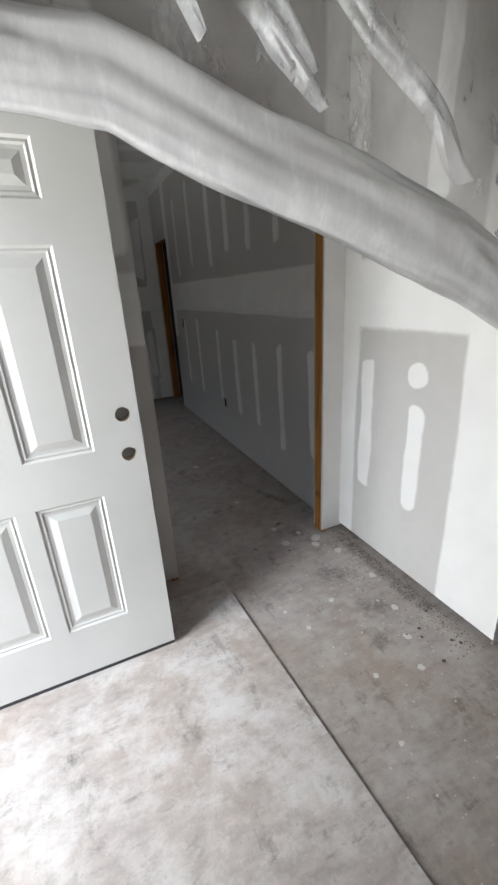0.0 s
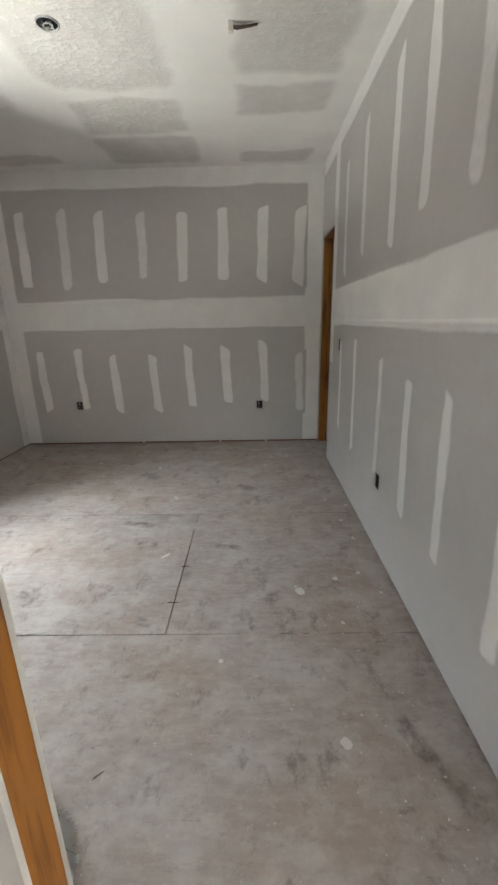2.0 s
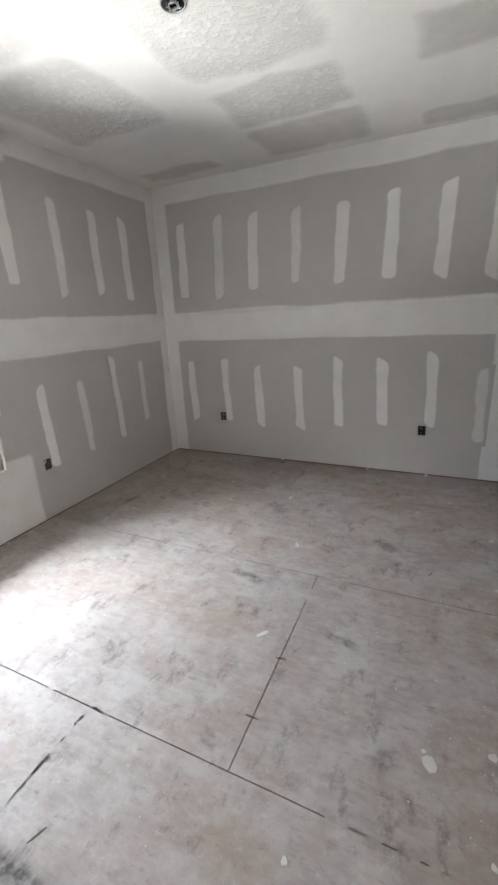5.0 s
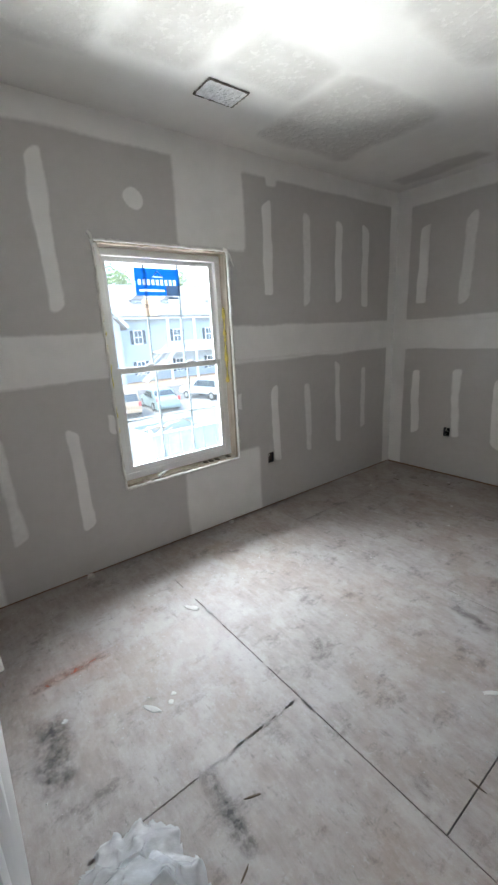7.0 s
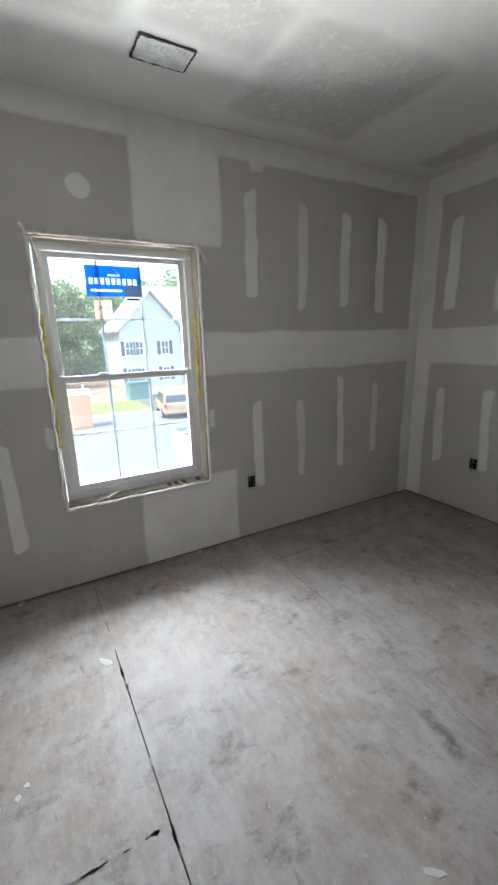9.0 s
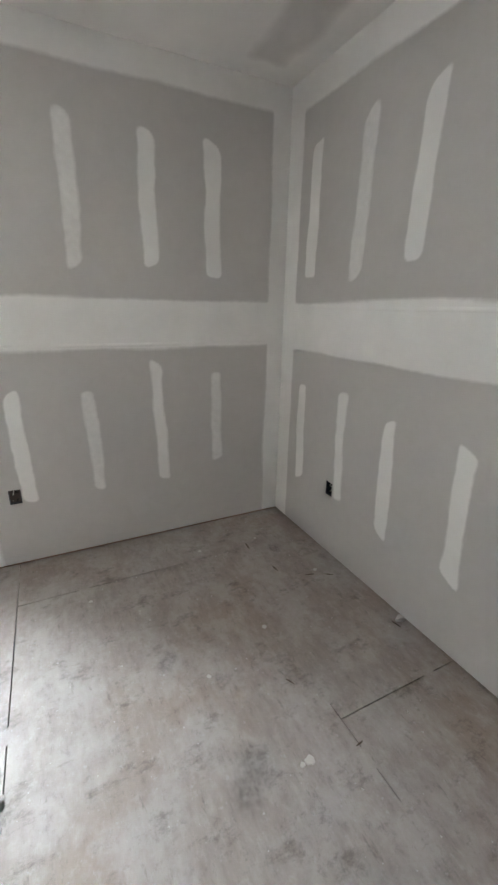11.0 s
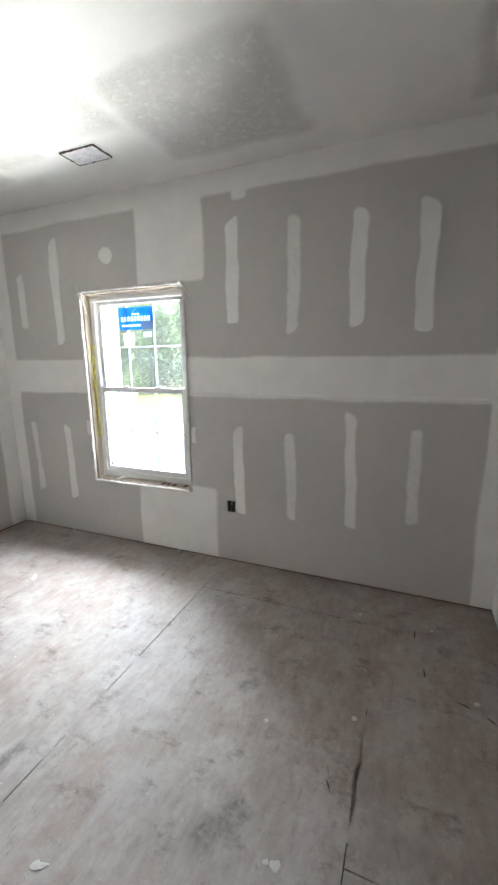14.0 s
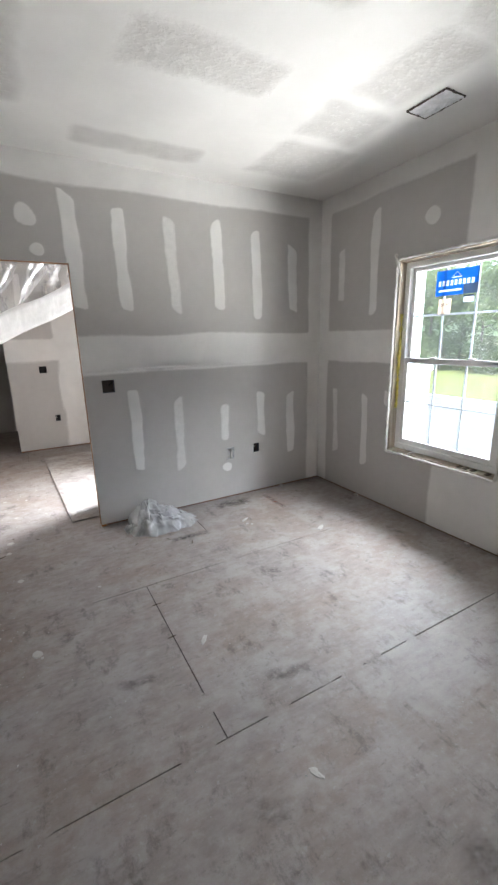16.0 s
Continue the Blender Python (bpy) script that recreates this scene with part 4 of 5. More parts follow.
def build_wad():
    """A crumpled ball of thin film lying by the wall."""
    wad = thing("plastic_wad", "crumpled heap of clear polythene on the floor by the wall", "plastic sheet", (-0.10, 1.91, 0.0))
    for piece, (cx, cy, hx, hy, hz) in enumerate(((0.05, -0.02, 0.27, 0.21, 0.15), (0.12, -0.03, 0.19, 0.17, 0.20), (-0.07, 0.0, 0.22, 0.19, 0.09), (0.06, 0.03, 0.25, 0.17, 0.13))):
        s = piece * 17.3
        n, m = 74, 44
        bm = bmesh.new()
        grid = []
        for i in range(n + 1):
            row = []
            for j in range(m + 1):
                u, v = 2 * i / n - 1, 2 * j / m - 1
                r = math.hypot(u, v)
                env = max(0.0, 1 - r ** 2.2)
                q = Vector((u * 1.4 + s, v * 1.4, 0))
                ridge = (1 - abs(noise.noise(q * 1.5)) * 2.2) * 0.55 + (1 - abs(noise.noise(q * 3.6 + Vector((5, 2, 0)))) * 2.2) * 0.24 + (1 - abs(noise.noise(q * 8.0 + Vector((1, 9, 0)))) * 2) * 0.08
                z = max(0.002 + 0.004 * piece * 0.2, 1.3 * hz * env * (0.72 + 0.33 * ridge))
                side = Vector((noise.noise(q * 2.7 + Vector((0, 0, 3))), noise.noise(q * 2.7 + Vector((0, 0, 8))), 0)) * 0.035
                edge = 1 + 0.22 * noise.noise((math.atan2(v, u) * 1.2 + s, 4, 0))
                x, y = cx + u * hx * edge + side.x, cy + v * hy * edge + side.y
                row.append(bm.verts.new((x, max(y, -0.22), z)))
            grid.append(row)
        for p, q in zip(grid, grid[1:]):
            for j in range(m):
                bm.faces.new((p[j], q[j], q[j + 1], p[j + 1]))
        bmesh.ops.delete(bm, geom=[f for f in bm.faces if all(v.co.z < 0.0045 for v in f.verts)], context="FACES")
        part("crumpled_fold", bm, M_WAD, wad, "", True)


build_wad()

# ---- electrical boxes ----
def build_box(face, u, z, w=0.068, h=0.095, name="outlet_box", label="dark plastic outlet box with bare cable ends in drywall", wires=2, white=True):
    ob = thing(name, label, "outlet box", face.p(u, z), 0, "electrical boxes in the walls")
    inv = Matrix.Translation(-face.p(u, z))

    def fb(du0, du1, dz0, dz1, d0, d1):
        p, q = face.p(u + du0, z + dz0, d0), face.p(u + du1, z + dz1, d1)
        return box(min(p.x, q.x), max(p.x, q.x), min(p.y, q.y), max(p.y, q.y), min(p.z, q.z), max(p.z, q.z), 0.0008, None)

    def add(nm, bm, material, lab=""):
        bmesh.ops.transform(bm, matrix=inv, verts=bm.verts[:])
        return part(nm, bm, material, ob, lab)

    t = 0.003
    e = 0.001
    add("back", fb(-w / 2 + e, w / 2 - e, -h / 2 + e, h / 2 - e, -0.048, -0.045), M_BLACK)
    for a in ((-w / 2 + e, -w / 2 + t, -h / 2 + e, h / 2 - e), (w / 2 - t, w / 2 - e, -h / 2 + e, h / 2 - e), (-w / 2 + t, w / 2 - t, -h / 2 + e, -h / 2 + t), (-w / 2 + t, w / 2 - t, h / 2 - t, h / 2 - e)):
        add("side", fb(*a, -0.045, -0.003), M_BOXBLUE)
    rnd = random.Random(int(abs(u * 100) + z * 10))
    for k in range(wires):
        bm = bmesh.new()
        x = rnd.uniform(-0.3, 0.3) * w
        pts = [face.p(u + x + rnd.uniform(-0.25, 0.25) * w * (i > 0), z + h * (0.42 - 0.8 * i / 5), -0.035 + 0.022 * math.sin(i * 1.3 + k)) for i in range(6)]
        add_tube(bm, pts, 0.003, 6)
        add("cable_end", bm, M_WIREW if (k % 2 == 0 and white) else M_BLACK, "folded cable end")
    return ob


for f, u, z in ((wall_west, 4.02, 0.476), (wall_north, -1.335, 0.472), (wall_north, 0.778, 0.45), (wall_east, 3.50, 0.446), (wall_south, -1.204, 0.485), (hall_south, 0.42, 0.47)):
    build_box(f, u, z)
build_box(wall_east, 4.79, 1.18, 0.055, 0.10, "switch_box", "dark single switch box beside the closet doorway")
build_box(wall_south, 0.198, 1.225, 0.10, 0.105, "switch_box", "square double switch box beside the room entry", 1, False)
build_box(hall_south, 0.53, 1.20, 0.10, 0.10, "switch_box", "square double switch box in the hall wall", 1, False)


def build_bracket():
    """Low-voltage ring with a cable stub, left of the outlet."""
    ob = thing("cable_stub", "white cable stub with a bent steel bracket on the wall", "cable", (-0.896, Y0 + 0.002, 0.485))
    bm = bmesh.new()
    for a in ((-0.045, -0.036, -0.06, 0.035), (-0.045, 0.03, 0.035, 0.044), (0.004, 0.034, -0.07, -0.061), (-0.045, -0.02, -0.07, -0.061)):
        add_box(bm, a[0], a[1], 0.0, 0.008, a[2], a[3], 0.001)
    part("bracket", bm, M_STEEL, ob)
    bm = bmesh.new()
    add_tube(bm, [(0.0, 0.0, 0.02), (0.005, 0.03, 0.03), (0.012, 0.05, 0.0), (0.014, 0.052, -0.05)], 0.009, 8)
    part("cable", bm, M_WIREW, ob, "white cable end", True)


build_bracket()

# ---- ceiling fittings ----
def build_vent():
    v = thing("ceiling_vent", "foil-covered rectangular duct opening in the ceiling", "vent", (-1.491, 3.322, H - 0.001), 0)
    bm = bmesh.new()
    n, m = 22, 14
    g = [[bm.verts.new((-0.08 + 0.16 * j / m, -0.125 + 0.25 * i / n, -0.004 - 0.012 * abs(noise.noise((i * 0.45, j * 0.45, 2))) - 0.005 * noise.noise((i, j, 7)))) for j in range(m + 1)] for i in range(n + 1)]
    for p, q in zip(g, g[1:]):
        for j in range(m):
            bm.faces.new((p[j], p[j + 1], q[j + 1], q[j]))
    part("foil", bm, M_FOIL, v, "crinkled shiny foil")
    rnd = random.Random(3)
    for a in (((-0.083, -0.13), (0.083, -0.13)), ((-0.083, 0.13), (0.083, 0.13)), ((-0.083, -0.13), (-0.083, 0.13)), ((0.083, -0.13), (0.083, 0.13))):
        bm = bmesh.new()
        (xa, ya), (xb, yb) = a
        add_tube(bm, [(xa + (xb - xa) * i / 16 + rnd.uniform(-0.002, 0.002), ya + (yb - ya) * i / 16 + rnd.uniform(-0.002, 0.002), -0.004) for i in range(17)], [0.005 * rnd.uniform(0.6, 1.3) for _ in range(17)], 5)
        part("cut_edge", bm, M_DARK, v, "dark ragged cut edge")


build_vent()


def build_fan_box():
    ob = thing("ceiling_box", "round steel ceiling junction box with coiled wires", "junction box", (-0.305, 3.80, H - 0.001))
    bm = bmesh.new()
    n = 28
    prof = ((0.058, 0.0), (0.058, -0.006), (0.051, -0.006), (0.049, -0.001))
    rings = [[bm.verts.new((r * math.cos(k * math.tau / n), r * math.sin(k * math.tau / n), z)) for k in range(n)] for r, z in prof]
    for p, q in zip(rings, rings[1:]):
        for k in range(n):
            bm.faces.new((p[k], q[k], q[(k + 1) % n], p[(k + 1) % n]))
    part("rim", bm, M_STEEL, ob, "", True)
    # flat black disc: the shade inside the box put into its colour
    bm = bmesh.new()
    bmesh.ops.create_circle(bm, cap_ends=True, segments=n, radius=0.05)
    for v in bm.verts:
        v.co.z = -0.0025
    part("dark_disc", bm, M_BLACK, ob)
    rnd = random.Random(8)
    for k in range(5):
        bm = bmesh.new()
        a0 = rnd.uniform(0, 6.3)
        add_tube(bm, [(0.03 * math.cos(a0 + i * 0.7) * rnd.uniform(0.6, 1.2), 0.03 * math.sin(a0 + i * 0.7) * rnd.uniform(0.6, 1.2), -0.006 - 0.003 * (i % 3)) for i in range(7)], 0.004, 6)
        part("wire", bm, (M_WIREW, M_STEEL, M_BLACK)[k % 3], ob, "", True)


build_fan_box()


def build_ceiling_stub():
    ob = thing("ceiling_cable", "short dark cable stub hanging from the ceiling", "cable", (0.63, 3.83, H))
    bm = bmesh.new()
    add_tube(bm, [(0, 0, 0.0), (0.0, 0.0, -0.02), (0.03, 0, -0.028), (0.10, 0.0, -0.022), (0.14, 0.0, -0.016)], [0.008, 0.009, 0.009, 0.007, 0.005], 8)
    part("cable", bm, M_SAW, ob, "", True)
    part("pipe", box(-0.014, 0.014, -0.014, 0.014, -0.05, 0.0, 0.006), M_WIREW, ob, "pale plastic stub")


build_ceiling_stub()

# ---- bits on the floor ----
def chip(x, y, r, material, name="mud_chip", label="broken flake of dried joint compound on the floor", cat="debris", lift=0.0, stretch=1.0, ang=None, hgt=None):
    rnd = random.Random(int((x * 1000 + y * 77) * 10))
    bm = bmesh.new()
    n = rnd.randint(9, 13)
    hgt = hgt or r * 0.09 + 0.001
    a0 = rnd.uniform(0, 6) if ang is None else ang
    lo, hi = [], []
    for k in range(n):
        a = k * math.tau / n
        rr = r * rnd.uniform(0.72, 1.15)
        px, py = rr * math.cos(a) * stretch, rr * math.sin(a) / stretch
        q = (px * math.cos(a0) - py * math.sin(a0), px * math.sin(a0) + py * math.cos(a0))
        lo.append(bm.verts.new((*q, 0.0003)))
        hi.append(bm.verts.new((q[0] * 0.86, q[1] * 0.86, hgt * rnd.uniform(0.6, 1.2))))
    top = bm.verts.new((0, 0, hgt * 1.1))
    bm.faces.new(lo[::-1])
    for k in range(n):
        j = (k + 1) % n
        bm.faces.new((lo[k], lo[j], hi[j], hi[k]))
        bm.faces.new((hi[k], hi[j], top))
    ob = part(name, bm, material)
    ob.matrix_basis = Matrix.Translation((x, y, lift))
    return tagged(ob, label, cat, "debris on the floor")


for x, y, r in ((0.95, 3.06, 0.038), (1.16, 3.17, 0.020), (1.30, 3.22, 0.016), (0.06, 4.26, 0.018), (1.05, 5.30, 0.02), (0.56, 2.60, 0.014), (1.09, 1.60, 0.034), (1.29, 1.56, 0.042), (1.25, 1.50, 0.032), (1.10, 1.78, 0.026), (1.22, 1.66, 0.022), (1.02, 2.25, 0.026),
                (-0.888, 5.151, 0.016), (-0.73, 4.78, 0.014), (-0.737, 2.302, 0.018), (-0.77, 2.33, 0.014), (-0.95, 1.90, 0.016), (0.93, 3.10, 0.012), (-0.23, 4.96, 0.013), (1.33, 1.38, 0.03), (1.36, 1.1, 0.026), (1.30, 0.86, 0.022), (1.22, 0.70, 0.024), (1.05, 1.05, 0.018), (1.15, 0.55, 0.02), (0.85, 0.95, 0.015), (1.28, 4.20, 0.016), (1.33, 3.85, 0.02), (1.36, 3.6, 0.015), (-0.231, 4.991, 0.024), (-1.182, 5.679, 0.016), (-1.675, 5.496, 0.013), (-1.471, 4.349, 0.013), (-1.685, 5.074, 0.016),
                (1.13, 2.824, 0.014), (1.379, 3.045, 0.012), (1.42, 4.097, 0.017), (0.816, 5.051, 0.014), (1.299, 4.762, 0.017), (0.797, 1.089, 0.013), (1.255, 0.935, 0.012), (0.958, 0.604, 0.015), (0.856, 0.355, 0.014)):
    chip(x, y, r * 0.85, M_CHIP)
for x, y, r, a in ((0.15, 3.41, 0.022, 0.9), (-1.236, 2.70, 0.034, 0.5), (-0.76, 2.22, 0.028, 0.6), (0.06, 4.27, 0.02, 2.0)):
    chip(x, y, r, M_CHIP, "paper_scrap", "curled white paper tape scrap on the floor", "debris", 0, 1.7, a)
for x, y, r, a in ((1.17, 1.82, 0.020, 0.3), (0.89, 1.63, 0.016, 2.4), (0.28, 2.98, 0.022, 0.05), (0.29, 3.30, 0.018, 0.1), (-0.2, 2.35, 0.022, 1.2), (-0.05, 2.2, 0.016, 2.0), (0.2, 2.15, 0.014, 0.7), (-0.55, 5.1, 0.015, 0.5), (-0.2, 5.2, 0.014, 1.7), (-1.152, 5.621, 0.02, 1.3), (-1.102, 5.73, 0.018, 0.9), (-0.605, 5.80, 0.02, 0.2), (0.928, 4.236, 0.014, 1.1), (1.143, 1.818, 0.024, 0.6), (-1.3, 5.45, 0.022, 0.1), (-1.6, 5.40, 0.025, 0.0)):
    chip(x, y, r * 0.62, M_SAW, "wood_splinter", "dark wood splinter on the subfloor", "debris", 0, 2.6, a)
for x, y in ((-1.995, 3.53), (-1.995, 2.33), (0.848, 5.842), (0.30, 5.842), (-0.62, 5.845), (-1.5, 1.70)):
    chip(x, y, 0.022, M_CHIP, "drywall_scrap", "small drywall scrap at the foot of the wall", "debris", 0, 1.3, 1.5, 0.02)


def litter():
    """Fine grit and dust flakes, too many to count."""
    rnd = random.Random(21)
    bm = bmesh.new()
    for _ in range(900):
        if rnd.random() < 0.35:
            x, y = 1.40 - abs(rnd.gauss(0, 0.22)), rnd.uniform(0.5, 5.0)
        elif rnd.random() < 0.3:
            x, y = rnd.uniform(0.7, 1.45), rnd.uniform(-0.2, 1.7)
        else:
            x, y = rnd.uniform(-1.95, 1.35), rnd.uniform(1.75, 5.8)
        if x < 0.75 and y < 1.72:
            continue
        r = rnd.choice((0.002, 0.0025, 0.003, 0.004, 0.006))
        a = rnd.uniform(0, 6.3)
        vs = [bm.verts.new((x + r * math.cos(a + k * 2.1) * rnd.uniform(0.6, 1.5), y + r * math.sin(a + k * 2.1), 0.0004)) for k in range(3)]
        t = bm.verts.new((x, y, r * 0.7))
        for k in range(3):
            bm.faces.new((vs[k], vs[(k + 1) % 3], t))
    tagged(part("grit", bm, M_CHIP), "fine pale grit and mud crumbs scattered on the floor", "grit", "", "stuff")



def seam_smears():
    """Mud and dust that half fills the joints between the floor panels."""
    rnd = random.Random(33)
    bm = bmesh.new()
    lines = [((-2.0, 2.758), (-0.75, 2.758), 0.6), ((-0.75, 2.758), (1.4, 2.758), 0.22), ((0.287, 2.76), (0.287, 3.978), 0.15), ((-2.0, 3.978), (1.4, 3.978), 0.3), ((-1.6, 3.98), (-1.6, 5.198), 0.5), ((-2.0, 5.198), (-0.45, 5.198), 1.6), ((-0.45, 5.198), (1.4, 5.198), 0.7), ((-0.31, 5.2), (-0.31, 5.8), 0.4), ((-0.38, 1.7), (-0.38, 2.0), 2.6), ((-0.38, 2.27), (-0.38, 2.75), 2.6), ((-0.38, -0.9), (-0.38, 1.5), 0.3)]
    for (xa, ya), (xb, yb), share in lines:
        d = Vector((xb - xa, yb - ya))
        n = int(d.length / 0.045)
        for i in range(n):
            if noise.noise((xa * 3 + i * 0.33, ya * 5, 2)) * 1.6 + 0.5 > share * 0.62:
                continue
            k = (i + rnd.random()) / n
            x, y = xa + d.x * k, ya + d.y * k
            l, w = rnd.uniform(0.02, 0.06), rnd.uniform(0.004, 0.011)
            if abs(d.y) > abs(d.x):
                l, w = w, l
            vs = [bm.verts.new((x + l * math.cos(q * math.tau / 9) * rnd.uniform(0.7, 1.2), y + w * math.sin(q * math.tau / 9) * rnd.uniform(0.7, 1.2), 0.0012)) for q in range(9)]
            bm.faces.new(vs)
    tagged(part("seam_mud", bm, M_FLOOR), "dried mud half filling the joints of the floor", "mud", "", "stuff")



def dirt_pile():
    """Dark grit and broken bits along the foot of the hall wall."""
    rnd = random.Random(51)
    bm = bmesh.new()
    for _ in range(900):
        k = rnd.random()
        x, y = 1.475 - abs(rnd.gauss(0, 0.05 + 0.10 * (k < 0.3))), rnd.uniform(0.5, 1.57)
        r = rnd.choice((0.0015, 0.002, 0.003, 0.003, 0.004, 0.010 if k < 0.06 else 0.003))
        a = rnd.uniform(0, 6.3)
        vs = [bm.verts.new((x + r * math.cos(a + q * 1.57) * rnd.uniform(0.6, 1.5), y + r * math.sin(a + q * 1.57), 0.0004)) for q in range(4)]
        t = bm.verts.new((x, y, r * 0.6))
        for q in range(4):
            bm.faces.new((vs[q], vs[(q + 1) % 4], t))
    tagged(part("dirt", bm, M_SAW), "dark dirt and crumbs along the foot of the hall wall", "dirt", "", "stuff")



def stain_material(name, colour, share):
    """A worn mark through which the board shows."""
    m, n, l, b = mat(name, colour, 0.8, 0, 0.3)
    p = world_coord(n)
    at = n.new("ShaderNodeAttribute")
    at.attribute_name = "cover"
    worn = ramp(n, l, noise_node(n, l, p, 22, 7, (1, 1, 1), 0.72), [(0.36, grey(0)), (0.62, grey(share))])
    l.new(maths(n, l, "MULTIPLY", at.outputs["Fac"], worn), b.inputs["Alpha"])
    return m


def stain(name, label, cat, material, line, w):
    """A soft-edged streak along a line on the floor."""
    a, b = Vector(line[0]), Vector(line[1])
    d = (b - a)
    side = Vector((-d.y, d.x)).normalized()
    n, m = 40, 12
    co, cov, fs = [], [], []
    for i in range(n + 1):
        for j in range(m + 1):
            u, v = i / n, 2 * j / m - 1
            q = a + d * u + side * (v * w + 0.25 * w * noise.noise((u * 3, a.x, a.y)))
            co.append((q.x, q.y, 0.0022))
            e = min(u, 1 - u) * d.length / w
            cov.append(sm(0, 1.0, e + 0.3 * noise.noise((u * 9, v * 3, 1))) * sm(0, 0.7, 1 - abs(v) + 0.35 * noise.noise((u * 12, v * 2, 5)) * (1 - abs(v))))
    k = m + 1
    fs = [(i * k + j, (i + 1) * k + j, (i + 1) * k + j + 1, i * k + j + 1) for i in range(n) for j in range(m)]
    me = bpy.data.meshes.new(name)
    me.from_pydata(co, [], fs)
    me.attributes.new("cover", "FLOAT", "POINT").data.foreach_set("value", cov)
    tagged(mesh_part(name, me, material), label, cat, "", "structure")


M_REDMARK = stain_material("faded_red_paint", (0.50, 0.16, 0.10), 0.62)
M_SMUDGE = stain_material("faint_dirt_mark", (0.13, 0.115, 0.105), 0.5)
M_SOOT = stain_material("grey_dirt_mark", (0.12, 0.115, 0.11), 0.75)
stain("trim_paint_mark", "faded red spray paint mark on the subfloor", "paint mark", M_REDMARK, ((-1.21, 1.80), (-1.215, 2.20)), 0.035)
stain("trim_dirt_streak", "grey dirt streak rubbed into the subfloor", "stain", M_SOOT, ((-0.40, 2.262), (-0.05, 2.25)), 0.045)
stain("trim_dirt_smudge", "dark dirt smudge on the subfloor by the wall", "stain", M_SOOT, ((-1.05, 1.86), (-0.62, 1.80)), 0.10)
for name, a, b, w in (("trim_dirt_smudge", (-0.40, 4.84), (-0.16, 4.70), 0.075), ("trim_dirt_smudge", (0.44, 3.53), (0.64, 3.49), 0.035), ("trim_dirt_smudge", (0.74, 2.96), (0.87, 3.05), 0.06),
                      ("trim_dirt_smudge", (0.10, 2.86), (0.22, 2.81), 0.04), ("trim_dirt_smudge", (-1.56, 5.58), (-1.44, 5.54), 0.045), ("trim_dirt_smudge", (1.22, 2.36), (1.36, 2.02), 0.045),
                      ("trim_dirt_smudge", (0.20, 4.33), (0.34, 4.26), 0.05), ("trim_dirt_smudge", (-0.26, 3.86), (0.02, 3.79), 0.05), ("trim_dirt_smudge", (0.55, 4.55), (0.72, 4.40), 0.06),
                      ("trim_dirt_streak", (1.425, 1.54), (1.43, 0.72), 0.055), ("trim_dirt_smudge", (1.06, 1.26), (1.27, 1.18), 0.08), ("trim_dirt_smudge", (1.14, 1.68), (1.27, 1.64), 0.045),
                      ("trim_dirt_smudge", (1.12, 0.98), (1.28, 0.86), 0.06), ("trim_dirt_smudge", (-0.95, 4.68), (-0.82, 4.58), 0.05), ("trim_dirt_smudge", (-0.60, 3.08), (-0.48, 3.00), 0.045)):
    stain(name, "dark dirt smudge rubbed into the subfloor", "stain", M_SMUDGE, (a, b), w)
litter()
seam_smears()
dirt_pile()

# ---- outside ----
G = -3.6
M_LOT = plain("pale_concrete_lot", (0.19, 0.187, 0.182), 0.9, 0, 0.10, 0.4, 0.2)
M_ROAD = plain("asphalt", (0.10, 0.10, 0.10), 0.9, 0, 0.2, 0.8, 0.2)
M_GRASS = plain("lawn_grass", (0.16, 0.18, 0.04), 0.9, 0, 0.35, 0.7, 0.4)
M_DIRT = plain("bare_soil", (0.30, 0.20, 0.13), 0.95, 0, 0.25, 0.5, 0.4)
M_BLUE = plain("blue_grey_siding", (0.42, 0.47, 0.53), 0.6, 0, 0.05)
M_PALE = plain("pale_shingle_siding", (0.50, 0.53, 0.55), 0.6, 0, 0.05)
M_SHUT = plain("dark_shutter", (0.05, 0.07, 0.09), 0.6)
M_SHINGLE = plain("grey_roof_shingle", (0.24, 0.23, 0.235), 0.85, 0, 0.15, 3.0, 0.3)
M_TRIM = plain("white_trim", (0.75, 0.76, 0.77), 0.5, 0, 0.03)
M_PANE = plain("house_window_pane", (0.10, 0.13, 0.16), 0.08)
M_LEAF = plain("wooded_slope", (0.13, 0.18, 0.08), 0.8, 0, 0.5, 0.35)
M_LEAVES = label_material("leaves", (0.20, 0.27, 0.115))
M_BARK = plain("bark", (0.13, 0.10, 0.075), 0.9, 0, 0.25, 4)
M_TAN = plain("tan_car_paint", (0.42, 0.30, 0.20), 0.3, 0.3, 0.04)
M_TEAL = plain("grey_green_car_paint", (0.24, 0.32, 0.33), 0.3, 0.3, 0.04)
M_SILVER = plain("silver_car_paint", (0.55, 0.55, 0.55), 0.3, 0.3, 0.04)
M_CARGL = plain("car_glass", (0.03, 0.045, 0.06), 0.06)
M_TYRE = plain("tyre_rubber", (0.025, 0.025, 0.025), 0.8)
M_TAIL = plain("red_tail_lamp", (0.55, 0.02, 0.02), 0.3)
M_PEACH = plain("faded_orange_plastic", (0.60, 0.28, 0.16), 0.5, 0, 0.06)
M_BIN = plain("grey_steel_bin", (0.30, 0.36, 0.38), 0.6, 0, 0.15)
M_GREEN = plain("green_box_paint", (0.10, 0.20, 0.17), 0.6)

tagged(part("ground", box(-900, 900, -900, 900, G - 1, G), M_DIRT), "bare soil and lots stretching to the horizon", "ground", "", "structure")


